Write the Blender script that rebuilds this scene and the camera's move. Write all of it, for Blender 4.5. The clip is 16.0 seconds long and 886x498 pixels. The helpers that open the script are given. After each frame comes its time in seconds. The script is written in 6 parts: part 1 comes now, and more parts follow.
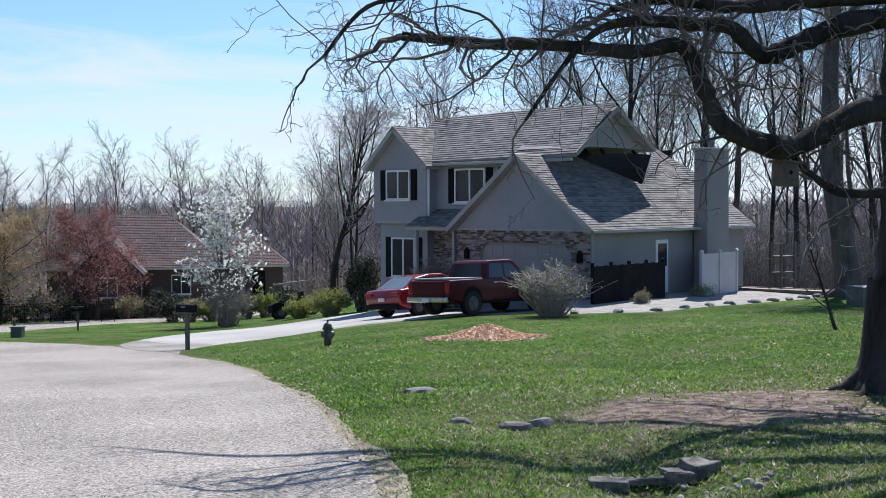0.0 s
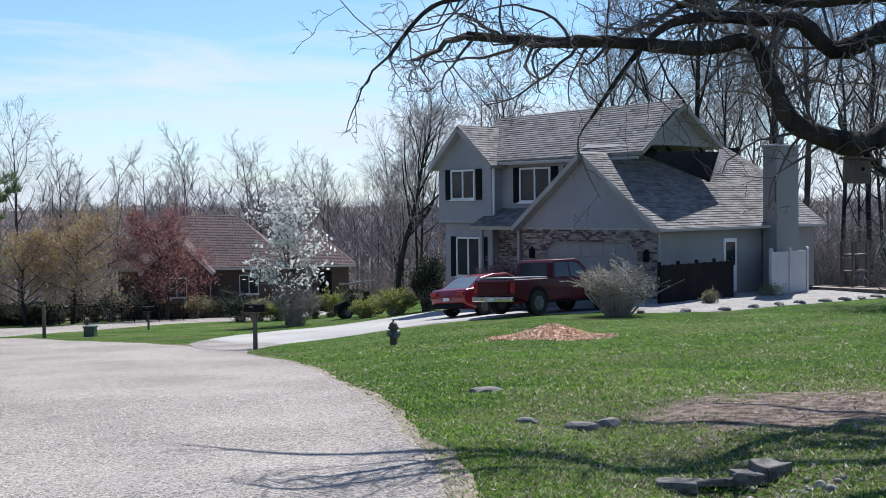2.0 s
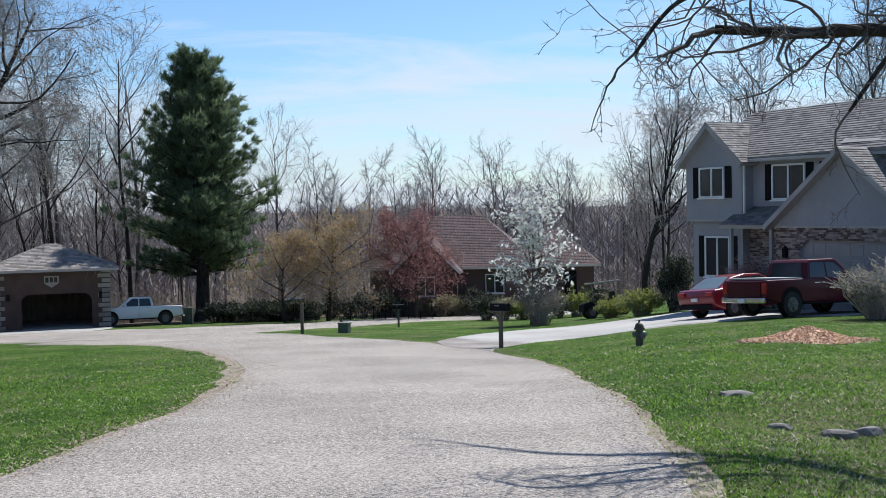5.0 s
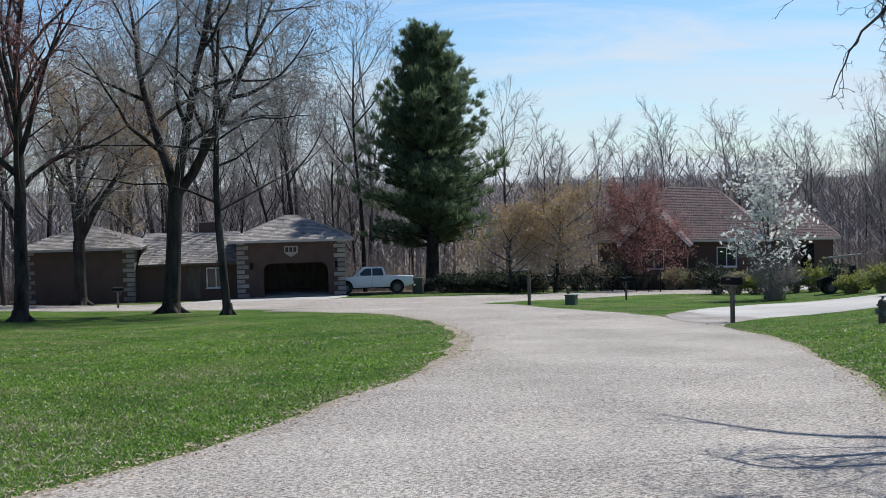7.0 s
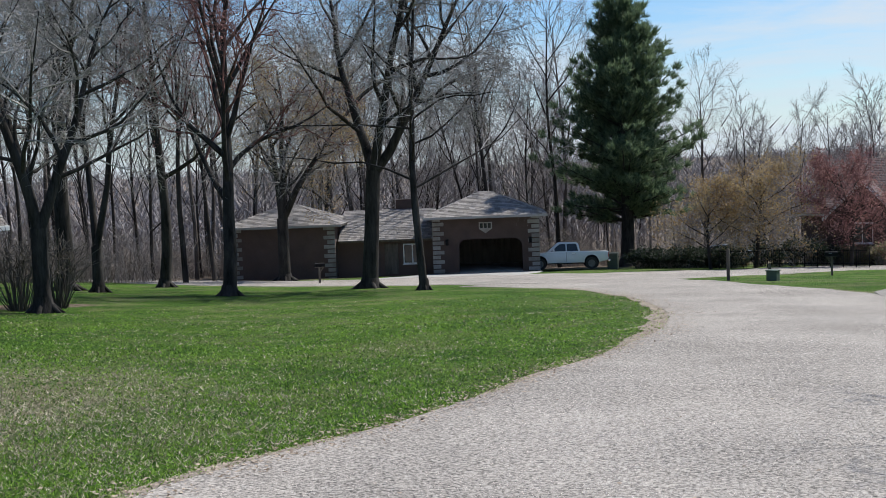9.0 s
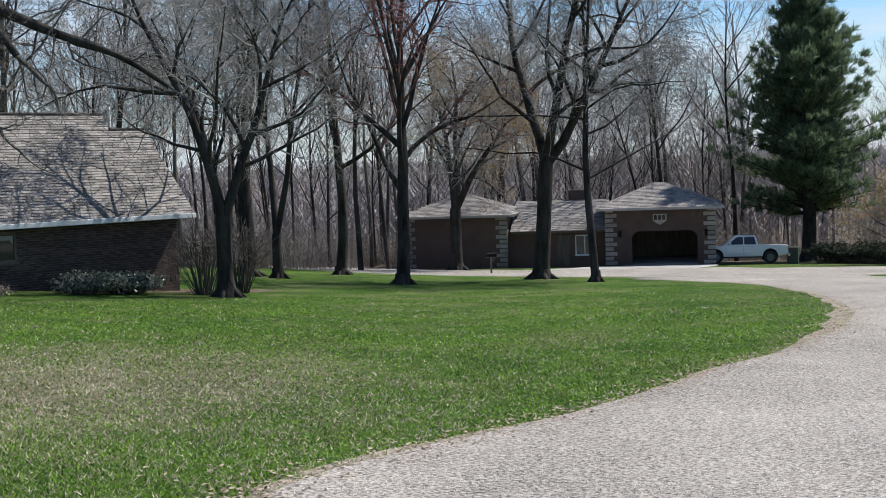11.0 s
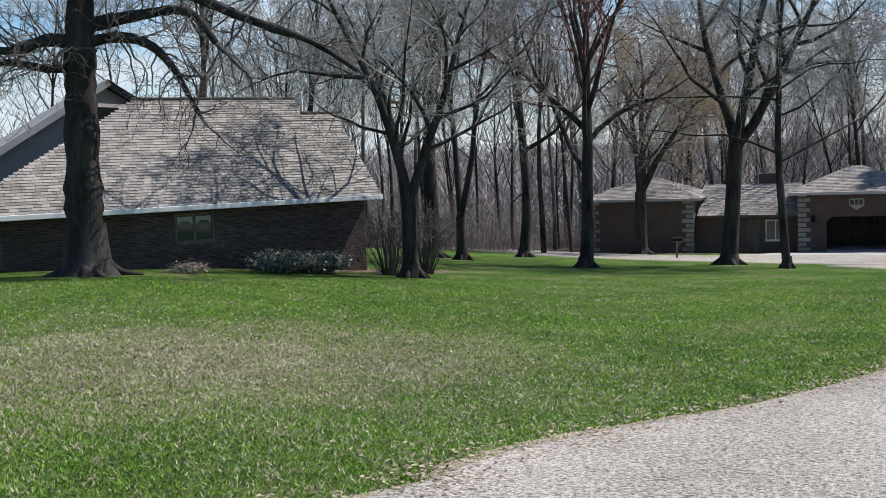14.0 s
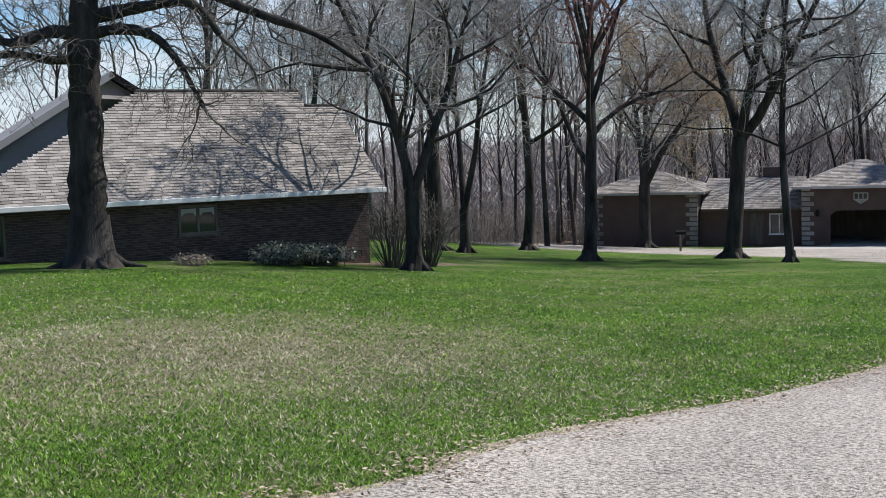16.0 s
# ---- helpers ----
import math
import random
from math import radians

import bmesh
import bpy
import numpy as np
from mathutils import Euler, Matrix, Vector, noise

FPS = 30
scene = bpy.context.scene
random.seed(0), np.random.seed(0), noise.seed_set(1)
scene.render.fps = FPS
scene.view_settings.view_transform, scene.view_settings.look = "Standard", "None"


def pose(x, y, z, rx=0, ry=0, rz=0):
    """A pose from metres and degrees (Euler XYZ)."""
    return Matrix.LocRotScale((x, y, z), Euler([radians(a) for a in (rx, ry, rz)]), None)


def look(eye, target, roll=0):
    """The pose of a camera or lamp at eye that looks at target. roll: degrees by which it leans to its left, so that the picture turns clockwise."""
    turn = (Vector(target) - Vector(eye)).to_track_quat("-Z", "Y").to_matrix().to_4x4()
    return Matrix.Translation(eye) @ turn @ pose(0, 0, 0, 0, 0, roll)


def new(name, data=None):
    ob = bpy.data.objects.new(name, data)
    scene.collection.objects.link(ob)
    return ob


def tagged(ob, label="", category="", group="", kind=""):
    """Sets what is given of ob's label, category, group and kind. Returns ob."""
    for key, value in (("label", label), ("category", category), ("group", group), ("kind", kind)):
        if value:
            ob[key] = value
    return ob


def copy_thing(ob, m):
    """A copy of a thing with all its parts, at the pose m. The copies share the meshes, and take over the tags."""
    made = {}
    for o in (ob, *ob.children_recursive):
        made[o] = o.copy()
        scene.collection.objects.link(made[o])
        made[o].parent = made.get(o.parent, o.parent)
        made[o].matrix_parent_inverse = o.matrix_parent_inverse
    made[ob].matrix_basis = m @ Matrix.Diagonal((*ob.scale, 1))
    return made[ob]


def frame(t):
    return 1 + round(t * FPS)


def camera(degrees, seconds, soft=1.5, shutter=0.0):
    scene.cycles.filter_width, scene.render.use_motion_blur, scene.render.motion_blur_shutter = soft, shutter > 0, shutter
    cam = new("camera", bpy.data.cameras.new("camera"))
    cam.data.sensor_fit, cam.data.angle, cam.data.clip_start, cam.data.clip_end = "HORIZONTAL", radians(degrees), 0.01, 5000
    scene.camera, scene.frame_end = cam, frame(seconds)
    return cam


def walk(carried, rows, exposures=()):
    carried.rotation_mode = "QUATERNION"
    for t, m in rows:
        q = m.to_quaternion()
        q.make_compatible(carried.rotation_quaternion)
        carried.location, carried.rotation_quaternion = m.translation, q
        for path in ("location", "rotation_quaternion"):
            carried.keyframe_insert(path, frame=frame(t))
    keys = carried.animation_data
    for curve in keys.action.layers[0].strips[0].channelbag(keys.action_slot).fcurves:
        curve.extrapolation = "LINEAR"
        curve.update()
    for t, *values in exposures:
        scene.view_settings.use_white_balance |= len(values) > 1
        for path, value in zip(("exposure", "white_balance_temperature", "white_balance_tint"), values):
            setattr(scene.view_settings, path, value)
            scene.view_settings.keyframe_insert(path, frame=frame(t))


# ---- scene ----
# ---- camera: it stands on a knoll beside the road and turns to its left ----
EYE = 1.7
cam = camera(41.7, 16.0, soft=0.65)
# seconds, heading to the left, pitch, lean
ROWS = [
    (0, 0.01, -2.10, 0.30), (0.5, 0.47, -2.10, 0.32), (1, 1.09, -2.11, 0.41), (1.5, 1.97, -2.10, 0.53),
    (2, 3.22, -2.10, 0.62), (2.5, 5.10, -2.06, 0.64), (3, 7.29, -2.04, 0.84), (3.5, 9.27, -2.04, 0.91),
    (6, 20.20, -2.17, 1.04), (6.5, 23.18, -2.53, 1.02), (7, 26.44, -3.10, 1.30), (7.5, 29.62, -3.62, 1.47),
    (8, 31.68, -3.73, 1.81), (8.5, 33.54, -3.91, 2.13), (9, 36.03, -4.01, 2.19), (11.5, 46.29, -4.15, 1.92),
    (12, 48.27, -4.13, 1.85), (12.5, 50.93, -4.19, 2.00), (13, 52.71, -4.35, 2.12), (13.5, 53.43, -4.57, 2.17),
    (14, 53.56, -4.70, 2.03), (14.5, 53.61, -4.73, 1.95), (15, 53.67, -4.80, 1.88), (15.5, 53.69, -4.94, 1.81),
    (16, 53.74, -5.05, 1.87),
]
walk(cam, [(t, pose(0, 0, EYE, 0, 0, yaw) @ pose(0, 0, 0, 90 + pitch, 0, 0) @ pose(0, 0, 0, 0, 0, -lean)) for t, yaw, pitch, lean in ROWS],
     exposures=[(0.0, 0.53, 6050, 10), (3.5, 0.48, 6080, 9), (6.5, 0.35, 6130, 7), (9.2, 0.31, 6230, 7), (11.5, 0.45, 6330, 7), (16.0, 0.51, 6350, 8)])

# ---- light: a high spring sun beyond the houses, thin cloud low in the sky ----
SUN_EL, SUN_AZ = 52.0, -17.0  # height, degrees to the left of straight ahead
sun = new("sun", bpy.data.lights.new("sun", "SUN"))
sun.data.energy, sun.data.angle, sun.data.color = 5.0, radians(0.5), (1.0, 0.95, 0.88)
sun.matrix_world = look((0, 0, 60), (math.sin(radians(SUN_AZ)) * 60, -math.cos(radians(SUN_AZ)) * 60, 60 - 60 * math.tan(radians(SUN_EL))))


def socket_link(nt, a, b):
    nt.links.new(a, b)


def build_world():
    w = bpy.data.worlds.new("sky")
    scene.world = w
    w.use_nodes = True
    nt = w.node_tree
    nt.nodes.clear()
    out = nt.nodes.new("ShaderNodeOutputWorld")
    bg = nt.nodes.new("ShaderNodeBackground")
    sky = nt.nodes.new("ShaderNodeTexSky")
    sky.sky_type, sky.sun_disc = "NISHITA", False
    sky.sun_elevation, sky.sun_rotation = radians(SUN_EL), radians(-SUN_AZ)
    sky.air_density, sky.dust_density, sky.ozone_density = 1.0, 0.25, 2.0
    co = nt.nodes.new("ShaderNodeTexCoord")
    sep = nt.nodes.new("ShaderNodeSeparateXYZ")
    socket_link(nt, co.outputs["Generated"], sep.inputs[0])
    mp = nt.nodes.new("ShaderNodeMapping")
    mp.inputs["Scale"].default_value = (2.2, 2.2, 16.0)
    mp.inputs["Rotation"].default_value = (0.0, 0.12, 0.0)
    socket_link(nt, co.outputs["Generated"], mp.inputs[0])
    ns = nt.nodes.new("ShaderNodeTexNoise")
    ns.inputs["Scale"].default_value, ns.inputs["Detail"].default_value, ns.inputs["Roughness"].default_value = 1.5, 9, 0.62
    ns.inputs["Distortion"].default_value = 0.5
    socket_link(nt, mp.outputs[0], ns.inputs["Vector"])
    # streaks of thin cloud, thicker towards the horizon
    band = nt.nodes.new("ShaderNodeMapRange")
    band.inputs[1].default_value, band.inputs[2].default_value = 0.05, 0.19
    band.inputs[3].default_value, band.inputs[4].default_value = 0.20, -0.09
    socket_link(nt, sep.outputs[2], band.inputs[0])
    add = nt.nodes.new("ShaderNodeMath")
    add.operation = "ADD"
    socket_link(nt, ns.outputs["Fac"], add.inputs[0])
    socket_link(nt, band.outputs[0], add.inputs[1])
    ramp = nt.nodes.new("ShaderNodeMapRange")
    ramp.inputs[1].default_value, ramp.inputs[2].default_value = 0.50, 0.74
    ramp.inputs[3].default_value, ramp.inputs[4].default_value = 0.0, 0.85
    socket_link(nt, add.outputs[0], ramp.inputs[0])
    mix = nt.nodes.new("ShaderNodeMix")
    mix.data_type = "RGBA"
    socket_link(nt, ramp.outputs[0], mix.inputs[0])
    tint = nt.nodes.new("ShaderNodeMix")
    tint.data_type, tint.blend_type = "RGBA", "MULTIPLY"
    tint.inputs[0].default_value = 1.0
    tint.inputs[7].default_value = SKY_TINT
    socket_link(nt, sky.outputs[0], tint.inputs[6])
    socket_link(nt, tint.outputs[2], mix.inputs[6])
    mix.inputs[7].default_value = CLOUD
    socket_link(nt, mix.outputs[2], bg.inputs[0])
    bg.inputs[1].default_value = SKY
    socket_link(nt, bg.outputs[0], out.inputs[0])


SKY, SKY_TINT, CLOUD = 0.083, (0.86, 1.0, 1.16, 1), (6.9, 7.4, 8.1, 1)
build_world()

# ---- materials ----
MATS = {}


def mat(name, dark, light, scale=3.0, rough=0.8, fine=40.0, bump=0.0, bump_scale=60.0, metal=0.0, stretch=(1, 1, 1), spread=(0.35, 0.65), per_object=0.0,
        fine_mix=0.35, coat=0.0, spec=0.5, island=0.0, through_light=0.0):
    """A surface between two colours, with a coarse and a fine grain and relief, at real size."""
    if name in MATS:
        return MATS[name]
    m = bpy.data.materials.new(name)
    m.use_nodes = True
    nt = m.node_tree
    b = nt.nodes["Principled BSDF"]
    geo = nt.nodes.new("ShaderNodeNewGeometry")
    mp = nt.nodes.new("ShaderNodeMapping")
    mp.inputs["Scale"].default_value = stretch
    nt.links.new(geo.outputs["Position"], mp.inputs[0])
    n1, n2 = nt.nodes.new("ShaderNodeTexNoise"), nt.nodes.new("ShaderNodeTexNoise")
    n1.inputs["Scale"].default_value, n1.inputs["Detail"].default_value = scale, 5
    n2.inputs["Scale"].default_value, n2.inputs["Detail"].default_value, n2.inputs["Roughness"].default_value = fine, 5, 0.7
    for n in (n1, n2):
        nt.links.new(mp.outputs[0], n.inputs["Vector"])
    blend = nt.nodes.new("ShaderNodeMix")
    blend.inputs[0].default_value = fine_mix
    nt.links.new(n1.outputs["Fac"], blend.inputs[2])
    nt.links.new(n2.outputs["Fac"], blend.inputs[3])
    fac = blend.outputs[0]
    for on, sock in ((per_object, "obj"), (island, "isl")):
        if on:
            src = nt.nodes.new("ShaderNodeObjectInfo").outputs["Random"] if sock == "obj" else geo.outputs["Random Per Island"]
            mul = nt.nodes.new("ShaderNodeMath")
            mul.operation = "MULTIPLY_ADD"
            mul.inputs[1].default_value = on
            nt.links.new(src, mul.inputs[0])
            sub = nt.nodes.new("ShaderNodeMath")
            sub.operation = "SUBTRACT"
            sub.inputs[1].default_value = on / 2
            nt.links.new(fac, sub.inputs[0])
            nt.links.new(sub.outputs[0], mul.inputs[2])
            fac = mul.outputs[0]
    rng = nt.nodes.new("ShaderNodeMapRange")
    rng.inputs[1].default_value, rng.inputs[2].default_value = spread
    nt.links.new(fac, rng.inputs[0])
    col = nt.nodes.new("ShaderNodeMix")
    col.data_type = "RGBA"
    col.inputs[6].default_value, col.inputs[7].default_value = (*dark, 1), (*light, 1)
    nt.links.new(rng.outputs[0], col.inputs[0])
    nt.links.new(col.outputs[2], b.inputs["Base Color"])
    b.inputs["Roughness"].default_value, b.inputs["Metallic"].default_value = rough, metal
    b.inputs["Coat Weight"].default_value = coat
    b.inputs["Specular IOR Level"].default_value = spec
    if bump:
        n3 = nt.nodes.new("ShaderNodeTexNoise")
        n3.inputs["Scale"].default_value, n3.inputs["Detail"].default_value = bump_scale, 4
        nt.links.new(mp.outputs[0], n3.inputs["Vector"])
        bp = nt.nodes.new("ShaderNodeBump")
        bp.inputs["Strength"].default_value, bp.inputs["Distance"].default_value = bump, 0.02
        nt.links.new(n3.outputs["Fac"], bp.inputs["Height"])
        nt.links.new(bp.outputs[0], b.inputs["Normal"])
    if through_light:  # thin leaves let light through
        tr = nt.nodes.new("ShaderNodeBsdfTranslucent")
        nt.links.new(col.outputs[2], tr.inputs[0])
        mx = nt.nodes.new("ShaderNodeMixShader")
        mx.inputs[0].default_value = through_light
        nt.links.new(b.outputs[0], mx.inputs[1])
        nt.links.new(tr.outputs[0], mx.inputs[2])
        nt.links.new(mx.outputs[0], nt.nodes["Material Output"].inputs[0])
    MATS[name] = m
    return m


def glass_mat(name, tint, rough=0.05):
    """Dark window glass: a glossy pane over a dim interior."""
    m = mat(name, tint, tuple(c * 1.6 for c in tint), scale=0.8, rough=rough, spec=0.6)
    return m


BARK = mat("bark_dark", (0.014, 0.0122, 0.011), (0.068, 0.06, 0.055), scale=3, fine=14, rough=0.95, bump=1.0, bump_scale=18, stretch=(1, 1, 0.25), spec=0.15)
BARK_GREY = mat("bark_grey", (0.05, 0.043, 0.038), (0.15, 0.13, 0.115), scale=2, fine=12, rough=0.95, bump=0.6, bump_scale=16, stretch=(1, 1, 0.3), spec=0.15)
TWIG = mat("twig", (0.13, 0.116, 0.108), (0.46, 0.42, 0.40), scale=0.6, fine=5, rough=0.9, spec=0.2)
TWIG_RED = mat("twig_red", (0.10, 0.05, 0.045), (0.24, 0.115, 0.10), scale=0.6, fine=5, rough=0.9, spec=0.2)
SIDING = mat("siding_grey", (0.285, 0.28, 0.295), (0.35, 0.344, 0.36), scale=0.7, fine=8, rough=0.65, per_object=0.15)
SIDING_WALL = mat("siding_taupe", (0.24, 0.222, 0.213), (0.30, 0.278, 0.266), scale=0.7, fine=8, rough=0.65, per_object=0.15)
WHITE = mat("white_paint", (0.62, 0.62, 0.62), (0.80, 0.80, 0.79), scale=0.8, rough=0.5)
TRIM = mat("trim_grey", (0.29, 0.275, 0.27), (0.38, 0.365, 0.36), scale=1.0, rough=0.5)
BLACK = mat("black_paint", (0.006, 0.006, 0.007), (0.014, 0.014, 0.015), scale=2, rough=0.8, spec=0.15)
RUBBER = mat("rubber", (0.012, 0.012, 0.012), (0.03, 0.03, 0.03), scale=8, rough=0.85)
CHROME = mat("chrome", (0.5, 0.5, 0.52), (0.7, 0.7, 0.72), scale=5, rough=0.18, metal=1.0)
STEEL = mat("painted_metal", (0.10, 0.10, 0.105), (0.17, 0.17, 0.175), scale=3, rough=0.5, metal=0.2)
PANE = glass_mat("window_glass", (0.02, 0.023, 0.027))
ASPHALT = mat("chip_sealed_asphalt", (0.06, 0.052, 0.046), (0.50, 0.445, 0.395), scale=0.35, fine=30, fine_mix=0.86, spread=(0.39, 0.61), rough=0.9, bump=0.6, bump_scale=70, spec=0.3)
CONCRETE = mat("concrete", (0.26, 0.245, 0.23), (0.40, 0.38, 0.36), scale=0.5, fine=20, rough=0.85, bump=0.15, bump_scale=40)
SHINGLE = mat("roof_shingle", (0.105, 0.095, 0.093), (0.25, 0.228, 0.22), scale=0.5, fine=9, rough=0.9, island=0.5, spread=(0.2, 0.8), fine_mix=0.4)
SHINGLE_TAN = mat("roof_shingle_tan", (0.13, 0.116, 0.107), (0.32, 0.288, 0.27), scale=0.5, fine=9, rough=0.9, island=0.5, spread=(0.2, 0.8), fine_mix=0.5)
SHINGLE_RED = mat("roof_shingle_brown", (0.075, 0.047, 0.045), (0.145, 0.094, 0.09), scale=0.5, fine=9, rough=0.9, island=0.6, spread=(0.15, 0.85))
BRICK = mat("brick_brown", (0.042, 0.029, 0.025), (0.12, 0.08, 0.067), scale=1.0, fine=10, rough=0.9, island=0.8, per_object=0.4, spread=(0.15, 0.85))
BRICK_MIX = mat("brick_mottled", (0.085, 0.055, 0.046), (0.36, 0.30, 0.265), scale=3.0, fine=12, rough=0.9, island=1.0, spread=(0.1, 0.9))
MORTAR = mat("mortar", (0.16, 0.145, 0.13), (0.24, 0.22, 0.20), scale=2, fine=30, rough=0.95)
QUOIN = mat("quoin_stone", (0.19, 0.175, 0.16), (0.33, 0.31, 0.285), scale=2, fine=15, rough=0.9, per_object=0.3)
STONE = mat("grey_stone", (0.085, 0.078, 0.07), (0.26, 0.24, 0.22), scale=4, fine=30, rough=0.9, bump=0.5, bump_scale=20)
RED = mat("red_car_paint", (0.20, 0.006, 0.013), (0.25, 0.008, 0.017), scale=1, rough=0.3, coat=0.6)
DARK_RED = mat("dark_red_paint", (0.06, 0.003, 0.009), (0.075, 0.004, 0.012), scale=1, rough=0.4, coat=0.12, spec=0.2)
SILVER = mat("white_car_paint", (0.62, 0.63, 0.65), (0.72, 0.73, 0.75), scale=1, rough=0.3, coat=0.6)
WOOD = mat("weathered_wood", (0.075, 0.062, 0.05), (0.17, 0.14, 0.115), scale=4, fine=25, rough=0.9, stretch=(1, 1, 0.2))
MULCH = mat("wood_chips", (0.52, 0.33, 0.21), (0.86, 0.64, 0.47), scale=8, fine=35, rough=0.95, island=0.8)
LEAF_PINE = mat("pine_needles", (0.05, 0.085, 0.045), (0.20, 0.26, 0.14), scale=0.5, fine=4, rough=0.75, through_light=0.45, island=0.5)
LEAF_DARK = mat("evergreen_leaf", (0.012, 0.018, 0.011), (0.035, 0.05, 0.025), scale=1, fine=6, rough=0.8, through_light=0.45, island=0.5)
LEAF_SHRUB = mat("shrub_leaf", (0.12, 0.115, 0.06), (0.32, 0.29, 0.17), scale=1, fine=6, rough=0.8, through_light=0.45, island=0.6)
LEAF_YELLOW = mat("fresh_leaf", (0.12, 0.15, 0.03), (0.32, 0.34, 0.08), scale=1, fine=6, rough=0.8, through_light=0.45, island=0.6)
LEAF_GLOSS = mat("glossy_leaf", (0.03, 0.04, 0.026), (0.24, 0.26, 0.20), scale=1, fine=6, rough=0.38, through_light=0.3, island=0.8)
BLOSSOM = mat("white_blossom", (0.66, 0.66, 0.62), (0.88, 0.88, 0.85), scale=1, fine=6, rough=0.8, through_light=0.45, island=0.5)
BUD_RED = mat("red_bud", (0.19, 0.09, 0.085), (0.40, 0.22, 0.205), scale=0.6, fine=5, rough=0.85, through_light=0.45, island=0.6)
BUD_ORANGE = mat("orange_bud", (0.27, 0.17, 0.08), (0.50, 0.38, 0.19), scale=0.6, fine=5, rough=0.85, through_light=0.45, island=0.6)
BUD_TAN = mat("tan_bud", (0.11, 0.085, 0.06), (0.26, 0.21, 0.15), scale=0.6, fine=5, rough=0.85, through_light=0.45, island=0.6)
LITTER = mat("dry_leaves", (0.16, 0.115, 0.08), (0.42, 0.33, 0.25), scale=5, fine=20, rough=0.95, island=0.9)


def ground_mat():
    """Spring lawn: fresh and worn green, straw where it is thin, bare soil round the oak, leaf litter in the woods."""
    m = bpy.data.materials.new("lawn")
    m.use_nodes = True
    nt = m.node_tree
    b = nt.nodes["Principled BSDF"]
    b.inputs["Roughness"].default_value = 0.95
    b.inputs["Specular IOR Level"].default_value = 0.1
    geo = nt.nodes.new("ShaderNodeNewGeometry")

    def noise_(scale, detail=4, rough=0.55):
        n = nt.nodes.new("ShaderNodeTexNoise")
        n.inputs["Scale"].default_value, n.inputs["Detail"].default_value, n.inputs["Roughness"].default_value = scale, detail, rough
        nt.links.new(geo.outputs["Position"], n.inputs["Vector"])
        return n.outputs["Fac"]

    def rng(s, a, c, lo=0.0, hi=1.0):
        n = nt.nodes.new("ShaderNodeMapRange")
        n.inputs[1].default_value, n.inputs[2].default_value, n.inputs[3].default_value, n.inputs[4].default_value = a, c, lo, hi
        nt.links.new(s, n.inputs[0])
        return n.outputs[0]

    def mixc(f, a, c):
        n = nt.nodes.new("ShaderNodeMix")
        n.data_type = "RGBA"
        nt.links.new(f, n.inputs[0])
        for i, v in ((6, a), (7, c)):
            if isinstance(v, tuple):
                n.inputs[i].default_value = (*v, 1)
            else:
                nt.links.new(v, n.inputs[i])
        return n.outputs[2]

    def op(kind, a, c):
        n = nt.nodes.new("ShaderNodeMath")
        n.operation = kind
        for i, v in ((0, a), (1, c)):
            if isinstance(v, (int, float)):
                n.inputs[i].default_value = v
            else:
                nt.links.new(v, n.inputs[i])
        return n.outputs[0]

    def near(x, y, rx, ry, turn=0.0, wob=0.5):
        """1 inside an uneven oval on the plan, falling to 0 outside."""
        mp = nt.nodes.new("ShaderNodeMapping")
        mp.vector_type = "TEXTURE"
        mp.inputs["Location"].default_value, mp.inputs["Rotation"].default_value, mp.inputs["Scale"].default_value = (x, y, 0), (0, 0, radians(turn)), (rx, ry, 1e6)
        nt.links.new(geo.outputs["Position"], mp.inputs[0])
        ln = nt.nodes.new("ShaderNodeVectorMath")
        ln.operation = "LENGTH"
        nt.links.new(mp.outputs[0], ln.inputs[0])
        d = op("ADD", ln.outputs["Value"], op("MULTIPLY", op("SUBTRACT", noise_(0.9, 5, 0.65), 0.5), wob * 2))
        return rng(d, 1.15, 0.8)

    green = mixc(rng(noise_(0.35), 0.35, 0.68), (0.07, 0.15, 0.018), (0.14, 0.25, 0.032))
    green = mixc(rng(noise_(24, 6, 0.8), 0.40, 0.57), (0.010, 0.020, 0.006), green)
    thin = op("MULTIPLY", rng(noise_(0.5, 5), 0.47, 0.66), rng(noise_(22, 3), 0.40, 0.62))
    c = mixc(op("MULTIPLY", thin, 0.75), green, (0.26, 0.22, 0.125))
    straw_zone = op("MULTIPLY", near(-12.8, 5.8, 5.8, 3.5, 110, 0.6), rng(noise_(17, 4), 0.42, 0.60))
    c = mixc(op("MULTIPLY", straw_zone, 0.95), c, (0.32, 0.26, 0.175))
    verge = op("MULTIPLY", near(3.0, 11.0, 7.5, 4.0, 60, 0.6), rng(noise_(19, 4), 0.44, 0.60))
    c = mixc(op("MULTIPLY", verge, 0.8), c, (0.24, 0.20, 0.13))
    soil = mixc(rng(noise_(6, 6), 0.35, 0.65), (0.12, 0.085, 0.066), (0.46, 0.355, 0.30))
    c = mixc(near(3.2, 13.0, 1.9, 1.5, 40, 0.8), c, soil)
    leaf = mixc(rng(noise_(3, 6), 0.35, 0.65), (0.075, 0.055, 0.040), (0.24, 0.185, 0.14))
    for z in ((31, 62, 22, 17, 0), (-66, 86, 32, 26, 30), (-86, 60, 26, 30, 0), (-66, 66, 12, 16, 40), (-30, 122, 50, 34, 0), (-33.5, 22.5, 3.0, 1.6, 90)):
        c = mixc(near(*z, 0.35), c, leaf)
    c = mixc(op("SUBTRACT", 1.0, near(0, 0, 94, 94, 0, 0.06)), c, leaf)  # the woods' floor beyond the gardens
    nt.links.new(c, b.inputs["Base Color"])
